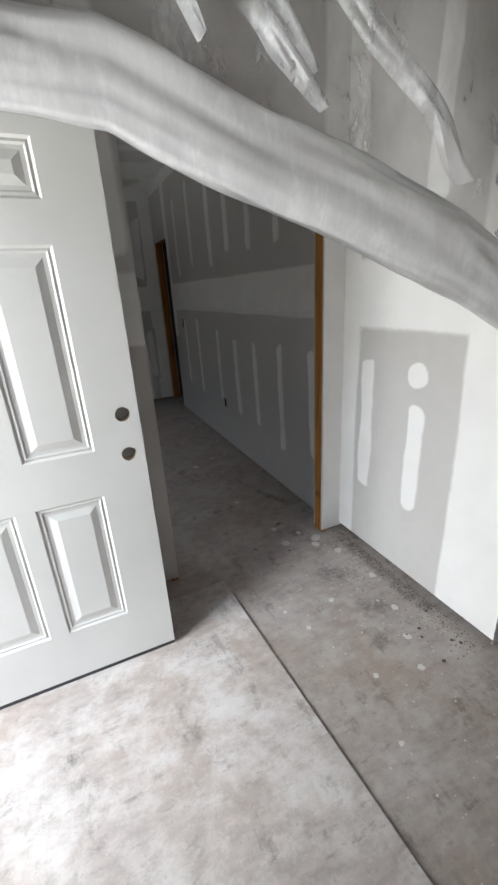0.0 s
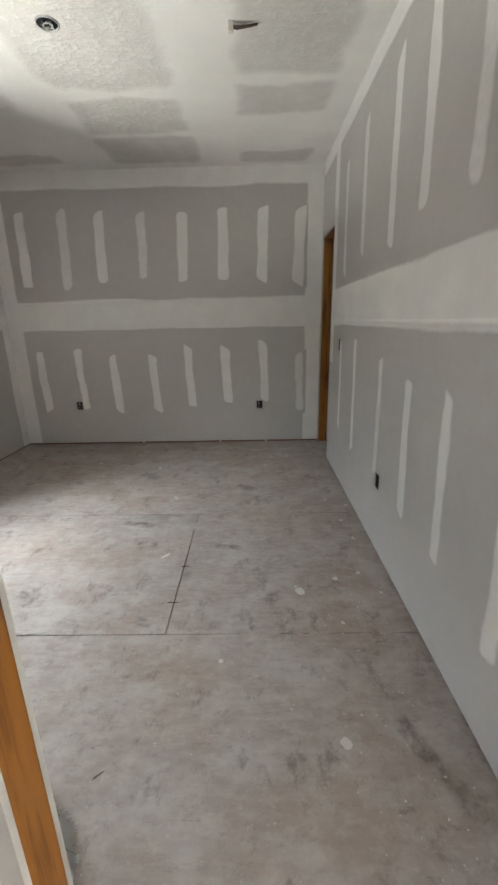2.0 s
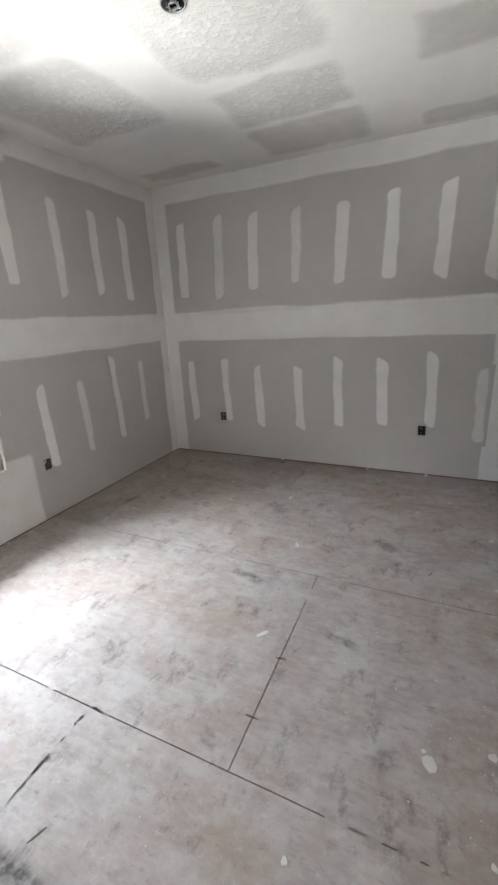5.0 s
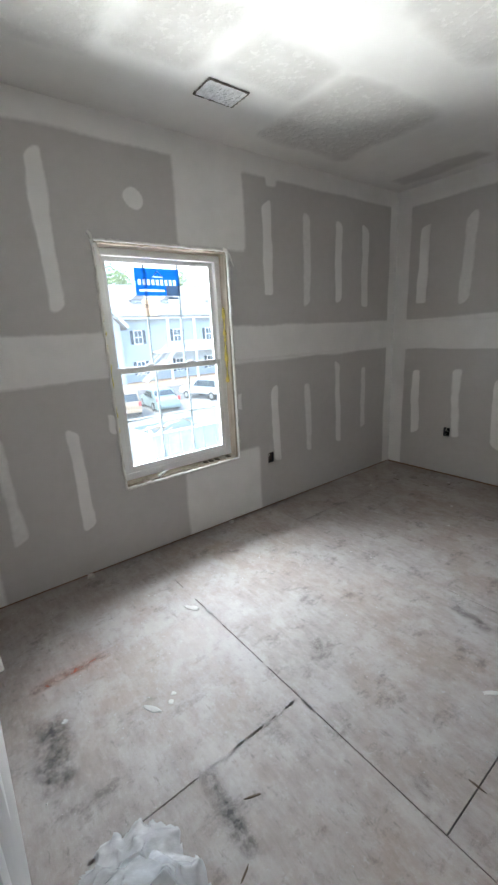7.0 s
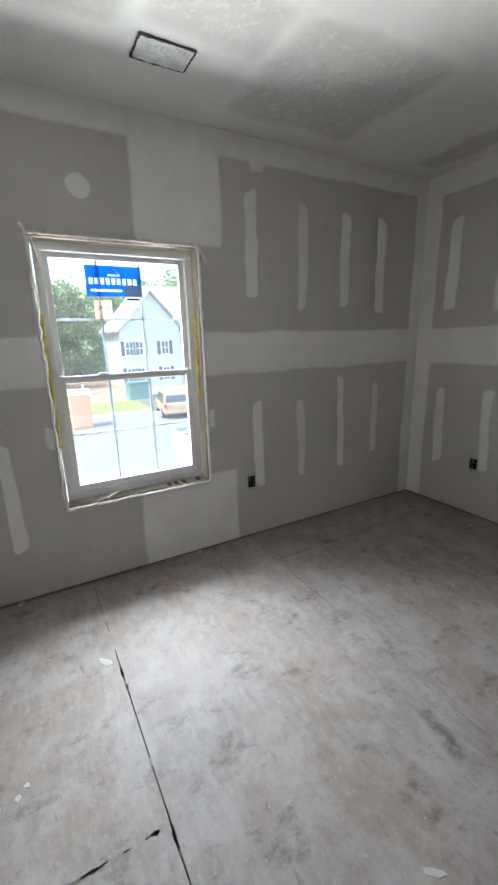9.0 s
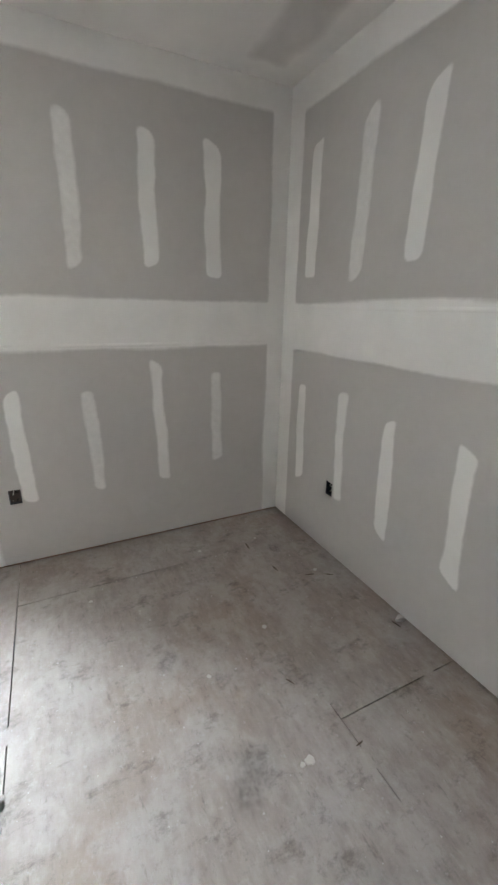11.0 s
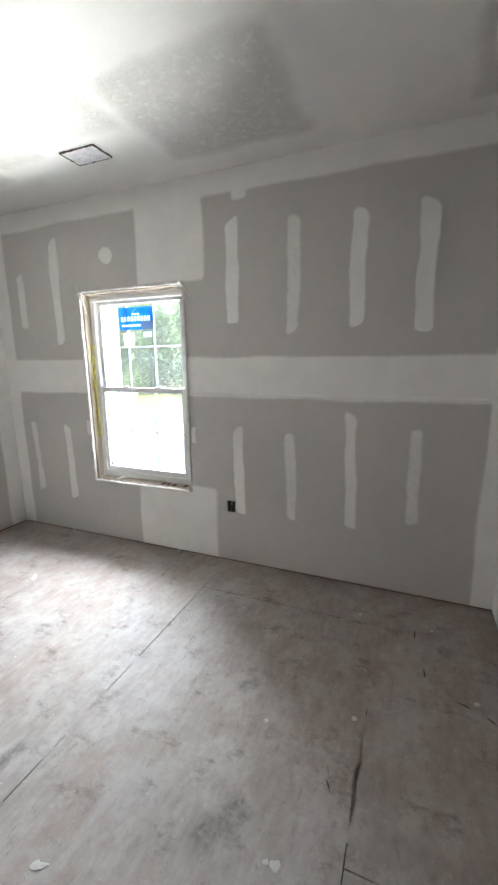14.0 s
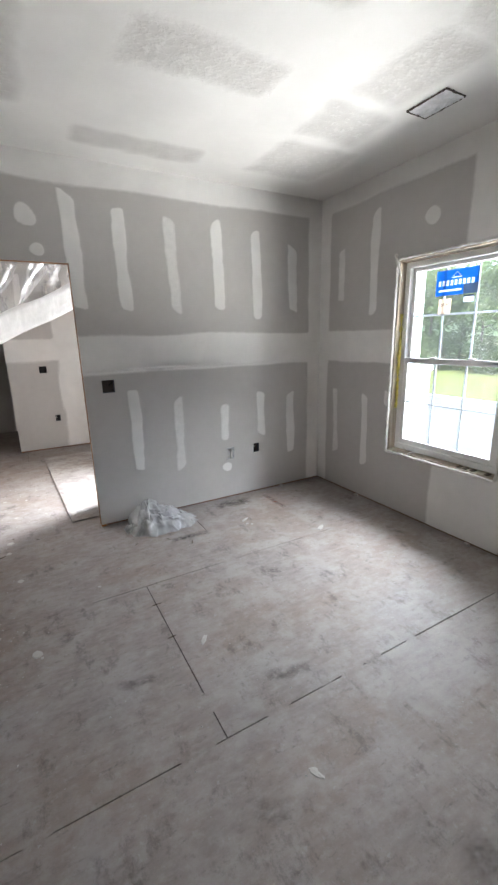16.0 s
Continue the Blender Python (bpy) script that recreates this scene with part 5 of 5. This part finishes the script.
def slab_at(name, x0, x1, y0, y1, h, material, label, cat):
    tagged(part(name, box(x0, x1, y0, y1, G - 0.3, G + h, 0.01), material), label, cat, "", "structure")


slab_at("road", -29.0, -3.0, -60, 90, 0.03, M_LOT, "pale sunlit concrete parking lot and street", "road")
slab_at("kerb", -29.25, -29.0, -60, 10.5, 0.15, M_TRIM, "pale concrete kerb along the lot", "kerb")
slab_at("lawn", -35.0, -29.25, -60, 11.0, 0.12, M_GRASS, "strip of bright green lawn behind the kerb", "lawn")
slab_at("lawn_far", -60.0, -35.0, -80, -6.0, 0.10, M_GRASS, "open green lawn before the woods", "lawn")
slab_at("parking_bay", -38.5, -29.0, 11.2, 60, 0.04, M_ROAD, "asphalt parking bays before the house", "road")


def siding(bm, x0, x1, y0, y1, z0, z1, step=0.18):
    """Lapped boards on the +x face of a wall."""
    z = z0
    while z < z1 - 0.02:
        t = min(step, z1 - z)
        v = [bm.verts.new(p) for p in ((x1 + 0.025, y0, z), (x1 + 0.025, y1, z), (x1 + 0.006, y1, z + t), (x1 + 0.006, y0, z + t), (x1, y0, z), (x1, y1, z))]
        bm.faces.new(v[:4])
        bm.faces.new((v[4], v[5], v[1], v[0]))
        z += step


def house_window(parent, x, y, z, w=0.95, h=1.5, shutters=True):
    win = part("window", box(x, x + 0.06, y - w / 2 - 0.08, y + w / 2 + 0.08, z - h / 2 - 0.08, z + h / 2 + 0.08, 0.01), M_TRIM, parent, "white framed sash window")
    for a in (-1, 1):
        for b in (-1, 1):
            part("pane", box(x + 0.06, x + 0.075, y + a * w / 4 - w * 0.21, y + a * w / 4 + w * 0.21, z + b * h / 4 - h * 0.22, z + b * h / 4 + h * 0.22), M_PANE, win)
    if shutters:
        for a in (-1, 1):
            c = y + a * (w / 2 + 0.30)
            bm = box(x, x + 0.05, c - 0.19, c + 0.19, z - h / 2 - 0.04, z + h / 2 + 0.04, 0.01)
            for k in range(12):
                zz = z - h / 2 + h * (k + 0.5) / 12
                add_box(bm, x + 0.05, x + 0.065, c - 0.15, c + 0.15, zz - 0.035, zz + 0.03)
            part("shutter", bm, M_SHUT, win, "dark louvred shutter")


def build_house():
    h = thing("house", "long pale blue two-storey house with gable, dormers and stairs", "house", (0, 0, 0))
    # gabled front wing
    gx, ga, gb, gz, gt = -45.0, 12.3, 19.0, 3.0, 7.0
    bm = box(gx - 8, gx, ga, gb, G, gz)
    siding(bm, gx - 8, gx, ga, gb, G, gz)
    part("wall", bm, M_PALE, h)
    bm = bmesh.new()
    gm = (ga + gb) / 2
    v = [bm.verts.new(p) for p in ((gx, ga, gz), (gx, gb, gz), (gx, gm, gt - 0.25), (gx - 8, ga, gz), (gx - 8, gb, gz), (gx - 8, gm, gt - 0.25))]
    for f in ((0, 1, 2), (5, 4, 3), (0, 2, 5, 3), (1, 4, 5, 2)):
        bm.faces.new([v[i] for i in f])
    part("gable", bm, M_PALE, h)
    for s, e in ((ga - 0.6, -1), (gb + 0.6, 1)):
        bm = bmesh.new()
        z0 = gz - 0.35
        q = [bm.verts.new(p) for p in ((gx + 0.6, s, z0), (gx + 0.6, gm, gt), (gx - 9, gm, gt), (gx - 9, s, z0), (gx + 0.6, s, z0 - 0.22), (gx + 0.6, gm, gt - 0.25), (gx - 9, gm, gt - 0.25), (gx - 9, s, z0 - 0.22))]
        for f in ((0, 1, 2, 3), (7, 6, 5, 4), (0, 4, 5, 1), (3, 2, 6, 7), (0, 3, 7, 4), (1, 5, 6, 2)):
            bm.faces.new([q[i] for i in f])
        bmesh.ops.recalc_face_normals(bm, faces=bm.faces[:])
        part("roof", bm, M_SHINGLE, h, "grey shingled gable roof slope")
        bm = bmesh.new()
        d = Vector((0, gm - s, gt - z0))
        add_box(bm, gx + 0.6, gx + 0.68, -0.01, d.length, -0.30, 0.0, 0, Matrix.Translation((0, s, z0)) @ Matrix.Rotation(math.atan2(d.z, d.y), 4, "X"))
        part("barge_board", bm, M_TRIM, h)
    for y in (13.2, 14.3, 17.2):
        for z in (0.75, -2.1):
            house_window(h, gx + 0.02, y, z, 0.8, 1.45, y != 13.2 or True)
    # long main wing
    mx, ma, mb, mz, mt = -46.5, 19.0, 48.0, 3.85, 8.0
    bm = box(mx - 9, mx, ma, mb, G, mz)
    siding(bm, mx - 9, mx, ma, mb, G, mz)
    part("wall", bm, M_BLUE, h)
    bm = bmesh.new()
    add_prism(bm, [(mx + 0.9, mz), (mx - 4.5, mt), (mx - 10, mz), (mx - 10, mz - 0.2), (mx + 0.9, mz - 0.2)], ma - 3, mb + 0.5)
    part("roof", bm, M_SHINGLE, h, "long grey shingled main roof")
    part("gutter", box(mx + 0.9, mx + 1.02, ma, mb, mz - 0.22, mz + 0.0, 0.02), M_TRIM, h)
    for y in (21.6, 26.8, 31.5, 36, 41):
        for z in (1.6, -2.0):
            house_window(h, mx + 0.02, y, z)
    # stair bay and porch with posts
    bm = box(mx, mx + 2.2, 23.2, 34, -0.35, -0.1)
    part("porch_deck", bm, M_TRIM, h)
    for y in (24.6, 28.2, 31.8, 33.9):
        part("porch_post", box(mx + 2.0, mx + 2.2, y - 0.12, y + 0.12, G, mz - 0.2, 0.02), M_TRIM, h)
    for k in range(44):
        y = 25 + k * 0.2
        part("baluster", box(mx + 2.08, mx + 2.12, y - 0.02, y + 0.02, -0.1, 0.85), M_TRIM, h)
    part("handrail", box(mx + 2.05, mx + 2.15, 24.6, 33.9, 0.85, 0.95, 0.01), M_TRIM, h)
    for k in range(16):
        z = G + (k + 1) * 0.205
        part("stair_tread", box(mx + 1.0, mx + 2.1, 21.0 + k * 0.26, 21.3 + k * 0.26, z - 0.06, z, 0.01), M_TRIM, h)
    for x in (mx + 1.0, mx + 2.1):
        bm = bmesh.new()
        add_box(bm, x - 0.04, x + 0.04, 0, 5.3, -0.3, 0.0, 0, Matrix.Translation((0, 21.0, G + 0.15)) @ Matrix.Rotation(math.atan2(0.205, 0.26), 4, "X"))
        part("stair_string", bm, M_TRIM, h)
        bm = bmesh.new()
        add_box(bm, x - 0.04, x + 0.04, 0, 5.3, 0.8, 0.9, 0, Matrix.Translation((0, 21.0, G + 0.15)) @ Matrix.Rotation(math.atan2(0.205, 0.26), 4, "X"))
        part("stair_rail", bm, M_TRIM, h)
    # dormers on the long roof
    for y in (22.8, 26.8, 33.5):
        x = mx - 1.4
        d = part("dormer", box(x - 2.5, x, y - 0.9, y + 0.9, 4.3, 6.0), M_BLUE, h, "small blue dormer with a white window")
        bm = bmesh.new()
        r = [bm.verts.new(p) for p in ((x + 0.25, y - 1.15, 5.9), (x + 0.25, y, 6.75), (x + 0.25, y + 1.15, 5.9), (x - 3.2, y - 1.15, 5.9), (x - 3.2, y, 6.75), (x - 3.2, y + 1.15, 5.9))]
        for f in ((0, 1, 4, 3), (1, 2, 5, 4), (0, 2, 1), (3, 4, 5), (0, 3, 5, 2)):
            bm.faces.new([r[i] for i in f])
        part("dormer_roof", bm, M_SHINGLE, d)
        part("dormer_window", box(x, x + 0.06, y - 0.42, y + 0.42, 4.75, 5.75, 0.01), M_TRIM, d)
        for a in (-0.19, 0.19):
            for b in (5.02, 5.48):
                part("dormer_pane", box(x + 0.06, x + 0.07, y + a - 0.16, y + a + 0.16, b - 0.2, b + 0.2), M_PANE, d)


build_house()


def build_car(name, label, paint, at, rz, length, height, kind):
    """Car along local x, nose at +x."""
    c = thing(name, label, "car", at, rz, "parked cars on the lot")
    L, Hh, W = length, height, 0.92
    hood = Hh * 0.56
    if kind == "van":
        side = [(-L / 2, 0.45), (-L / 2, 1.0), (-L / 2 + 0.22, Hh - 0.08), (-L / 2 + 0.5, Hh), (L * 0.12, Hh - 0.04), (L * 0.30, hood + 0.12), (L / 2 - 0.15, hood - 0.12), (L / 2, 0.62), (L / 2, 0.40)]
        glass = [(-L / 2 + 0.35, hood + 0.05), (-L / 2 + 0.48, Hh - 0.16), (L * 0.10, Hh - 0.20), (L * 0.24, hood + 0.08)]
    elif kind == "suv":
        side = [(-L / 2, 0.5), (-L / 2, 1.05), (-L / 2 + 0.3, Hh - 0.06), (-L / 2 + 0.6, Hh), (L * 0.05, Hh - 0.02), (L * 0.18, hood + 0.16), (L / 2 - 0.12, hood + 0.02), (L / 2, 0.7), (L / 2, 0.45)]
        glass = [(-L / 2 + 0.4, hood + 0.10), (-L / 2 + 0.55, Hh - 0.16), (L * 0.03, Hh - 0.18), (L * 0.13, hood + 0.12)]
    else:
        side = [(-L / 2, 0.40), (-L / 2, 0.85), (-L / 2 + 0.75, 0.98), (-L * 0.22, Hh), (L * 0.06, Hh), (L * 0.22, 0.98), (L / 2 - 0.15, 0.78), (L / 2, 0.6), (L / 2, 0.38)]
        glass = [(-L * 0.30, 0.96), (-L * 0.20, Hh - 0.10), (L * 0.05, Hh - 0.10), (L * 0.17, 0.96)]
    bm = bmesh.new()
    add_prism(bm, [(x, max(z, 0.22) if z > 0.4 else 0.24) for x, z in side], -W, W)
    for v in bm.verts:
        if v.co.z > hood:
            v.co.y *= 0.84
    bmesh.ops.bevel(bm, geom=bm.edges[:], offset=0.06, segments=2, affect="EDGES", profile=0.6)
    part("body", bm, paint, c, "", True)
    for s in (-1, 1):
        bm = bmesh.new()
        add_prism(bm, glass, s * W * 0.90 - 0.02, s * W * 0.90 + 0.02)
        for v in bm.verts:
            v.co.y = s * (W * (0.995 if v.co.z < hood + 0.2 else 0.87) + 0.004)
        part("side_window", bm, M_CARGL, c)
    b = side[1] if kind != "car" else side[2]
    t = side[2] if kind != "car" else side[3]
    k0, k1 = 0.18, 0.85
    bm = bmesh.new()
    pts = [(b[0] + (t[0] - b[0]) * k - 0.02, b[1] + (t[1] - b[1]) * k + (0.02 if kind == "car" else 0)) for k in (k0, k1)]
    q = [bm.verts.new(p) for p in ((pts[0][0], -W * 0.8, pts[0][1]), (pts[0][0], W * 0.8, pts[0][1]), (pts[1][0], W * 0.7, pts[1][1]), (pts[1][0], -W * 0.7, pts[1][1]))]
    bm.faces.new(q)
    part("rear_window", bm, M_CARGL, c)
    for s in (-1, 1):
        part("tail_lamp", box(-L / 2 - 0.03, -L / 2 + 0.08, s * W * 0.84 - 0.09, s * W * 0.84 + 0.09, 0.78, 1.06, 0.02), M_TAIL, c, "red tail lamp")
    part("bumper", box(-L / 2 - 0.06, -L / 2 + 0.15, -W * 0.95, W * 0.95, 0.36, 0.58, 0.04), paint, c)
    for x in (-L * 0.31, L * 0.31):
        for s in (-1, 1):
            bm = bmesh.new()
            bmesh.ops.create_cone(bm, cap_ends=True, segments=24, radius1=0.33, radius2=0.33, depth=0.22, matrix=Matrix.Translation((x, s * (W - 0.09), 0.33)) @ Matrix.Rotation(radians(90), 4, "X"))
            w = part("wheel", bm, M_TYRE, c)
            bm = bmesh.new()
            bmesh.ops.create_cone(bm, cap_ends=True, segments=20, radius1=0.20, radius2=0.17, depth=0.03, matrix=Matrix.Translation((x, s * (W + 0.02), 0.33)) @ Matrix.Rotation(radians(90), 4, "X"))
            part("rim", bm, M_STEEL, w)


build_car("minivan", "tan minivan parked on the lot", M_TAN, (-27.3, 11.7, G + 0.03), 170, 4.9, 1.78, "van")
build_car("sedan", "grey-green sedan parked beside the van", M_TEAL, (-27.3, 14.6, G + 0.03), 172, 4.6, 1.45, "car")
build_car("suv", "silver sport utility car in a parking bay", M_SILVER, (-28.2, 19.3, G + 0.04), 195, 4.6, 1.75, "suv")
build_car("sedan", "dark blue-grey sedan parked far off", M_TEAL, (-39.0, 5.0, G + 0.1), 80, 4.6, 1.45, "car")


def build_toilet():
    t = thing("portable_toilet", "faded orange portable toilet on the lot", "portable toilet", (-26.0, 5.4, G + 0.03))
    bm = box(-0.58, 0.58, -0.58, 0.58, 0, 2.1, 0.05)
    part("cabin", bm, M_PEACH, t)
    bm = bmesh.new()
    add_prism(bm, [(-0.62, 2.1), (-0.55, 2.25), (-0.2, 2.36), (0.2, 2.36), (0.55, 2.25), (0.62, 2.1)], -0.62, 0.62)
    part("roof", bm, M_TRIM, t, "pale domed plastic roof")
    part("door", box(0.58, 0.61, -0.42, 0.42, 0.12, 1.98, 0.01), M_PEACH, t)
    part("vent_pipe", box(-0.4, -0.3, 0.3, 0.4, 2.2, 2.6, 0.02), M_TRIM, t)


build_toilet()


def build_dumpster():
    d = thing("dumpster", "open grey site dumpster with scrap wood", "dumpster", (-14.6, 9.3, G + 0.03), 0)
    for nm, b in (("side", (-1.1, -1.02, -1.5, 1.5, 0.15, 1.5)), ("side", (1.02, 1.1, -1.5, 1.5, 0.15, 1.5)), ("end", (-1.02, 1.02, -1.5, -1.42, 0.15, 1.5)), ("end", (-1.02, 1.02, 1.42, 1.5, 0.15, 1.5)), ("base", (-1.02, 1.02, -1.42, 1.42, 0.0, 0.25))):
        part(nm, box(*b, 0.01), M_BIN, d)
    for k in range(6):
        part("rib", box(1.1, 1.16, -1.4 + k * 0.55, -1.32 + k * 0.55, 0.2, 1.45, 0.01), M_BIN, d)
    part("rim", box(1.02, 1.18, -1.52, 1.52, 1.5, 1.56, 0.01), M_TRIM, d)
    rnd = random.Random(5)
    for k in range(9):
        bm = bmesh.new()
        add_box(bm, -0.7, 0.7, -0.07, 0.07, -0.02, 0.02, 0, pose(rnd.uniform(-0.4, 0.4), rnd.uniform(-1.1, 1.1), 1.15 + 0.06 * k, rnd.uniform(-25, 25), rnd.uniform(-30, 30), rnd.uniform(0, 180)))
        part("scrap_board", bm, M_BUCK, d)


build_dumpster()
ut = thing("utility_box", "green utility cabinet by the lot", "utility box", (-36.5, 11.6, G))
part("cabinet", box(-0.8, 0.8, -0.9, 0.9, 0, 1.5, 0.04), M_GREEN, ut)
part("lid", box(-0.85, 0.85, -0.95, 0.95, 1.5, 1.58, 0.02), M_GREEN, ut)


def build_wing():
    """The part of this house that stands out beside the window."""
    w = thing("house_wing", "white lap-sided porch wing of this house", "house", (0, 0, 0))
    y = 1.35
    bm = box(-3.92, -2.1, y - 0.15, y, G, 3.4)
    z = G
    while z < 3.3:
        v = [bm.verts.new(p) for p in ((-3.92, y + 0.02, z), (-2.1, y + 0.02, z), (-2.1, y + 0.004, z + 0.16), (-3.92, y + 0.004, z + 0.16), (-3.92, y, z), (-2.1, y, z))]
        bm.faces.new(v[:4][::-1])
        bm.faces.new((v[4], v[5], v[1], v[0]))
        z += 0.16
    part("siding_wall", bm, M_SIDING, w)
    part("corner_board", box(-4.0, -3.92, y - 0.16, y + 0.03, G, 3.4, 0.005), M_TRIM, w)
    part("newel_post", box(-4.47, -4.35, y - 0.25, y - 0.13, -0.3, 1.05, 0.01), M_TRIM, w)
    part("newel_cap", box(-4.50, -4.32, y - 0.28, y - 0.10, 1.05, 1.13, 0.02), M_TRIM, w)


build_wing()
shell = tagged(new("exterior_wall"), "white lap siding on the outside of this house", "wall", "", "structure")
for b in ((X0 - 0.17, X0 - 0.10, 1.2, WIN[0] + 0.0, G, 3.0), (X0 - 0.17, X0 - 0.10, WIN[1], 6.7, G, 3.0), (X0 - 0.17, X0 - 0.10, WIN[0], WIN[1], G, WIN[2]), (X0 - 0.17, X0 - 0.10, WIN[0], WIN[1], WIN[3], 3.0)):
    part("siding_wall", box(*b), M_SIDING, shell)


def tree(name, x, y, hgt, seed, spread=0.32):
    rnd = random.Random(seed)
    t = thing(name, "tall leafy green tree at the edge of the woods", "tree", (x, y, G), 0, "trees at the edge of the woods")
    bm = bmesh.new()
    lean = rnd.uniform(-0.04, 0.04)
    add_tube(bm, [(lean * z * hgt, 0.02 * math.sin(z * 5) * hgt, z * hgt * 0.9) for z in (0, 0.2, 0.45, 0.7, 1.0)], [hgt * 0.018, hgt * 0.015, hgt * 0.011, hgt * 0.007, 0.03], 8)
    limbs = []
    for k in range(9):
        a, z = rnd.uniform(0, 6.28), rnd.uniform(0.28, 0.85) * hgt
        r = hgt * spread * rnd.uniform(0.5, 1.0) * (1.15 - z / hgt * 0.8)
        tip = (math.cos(a) * r, math.sin(a) * r, z + r * 0.5)
        add_tube(bm, [(lean * z, 0, z), (tip[0] * 0.5, tip[1] * 0.5, z + r * 0.18), tip], [hgt * 0.006, hgt * 0.004, 0.02], 5)
        limbs.append(tip)
    part("trunk", bm, M_BARK, t)
    co, fs = [], []
    cl = limbs + [(rnd.uniform(-2.2, 2.2), rnd.uniform(-2.2, 2.2), hgt * rnd.uniform(0.05, 0.3)) for _ in range(6)] + [(lean * hgt, 0, hgt * 0.92), (0.3, 0.2, hgt * 0.75), (-0.4, 0.3, hgt * 0.6)]
    for c in cl:
        for _ in range(170):
            d = Vector((rnd.gauss(0, 1), rnd.gauss(0, 1), rnd.gauss(0, 0.8))) * hgt * 0.062
            p = Vector(c) + d
            u = Vector((rnd.uniform(-1, 1), rnd.uniform(-1, 1), rnd.uniform(-0.6, 0.6))).normalized()
            v = u.orthogonal().normalized()
            s = rnd.uniform(0.14, 0.34)
            i = len(co)
            co += [p + u * s, p + v * s * 0.6, p - u * s, p - v * s * 0.6]
            fs.append((i, i + 1, i + 2, i + 3))
    me = bpy.data.meshes.new("crown")
    me.from_pydata(co, [], fs)
    mesh_part("crown", me, M_LEAVES, t, "loose bright green crown")


rt = random.Random(17)
n_tree = 0
for x, y in [(-52 + rt.uniform(-3, 3), -70 + 3.8 * k) for k in range(20)] + [(-62 + rt.uniform(-4, 4), -80 + 5.5 * k) for k in range(20)] + [(-75 + rt.uniform(-4, 4), 10 + 6.5 * k) for k in range(11)] + [(-66, 6), (-58, 9.5), (-60, 2.0)]:
    tree("tree", x, y, rt.uniform(12, 17), 100 + n_tree)
    n_tree += 1
# wooded rise behind everything
bm = bmesh.new()
ridge = []
for i in range(61):
    a = radians(60 + 240 * i / 60)
    r, hh = 105, 22 + 5 * noise.noise((i * 0.35, 1, 0)) + 2.5 * noise.noise((i * 1.3, 3, 0))
    ridge.append([bm.verts.new((r * math.cos(a) * k, r * math.sin(a) * k, G + hh * v)) for k, v in ((1.0, 0.0), (1.08, 0.5), (1.22, 0.85), (1.5, 1.0))])
for p, q in zip(ridge, ridge[1:]):
    for j in range(3):
        bm.faces.new((p[j], p[j + 1], q[j + 1], q[j]))
tagged(part("backdrop", bm, M_LEAF, None, "", True), "distant wooded rise of bright green trees", "woods", "", "structure")
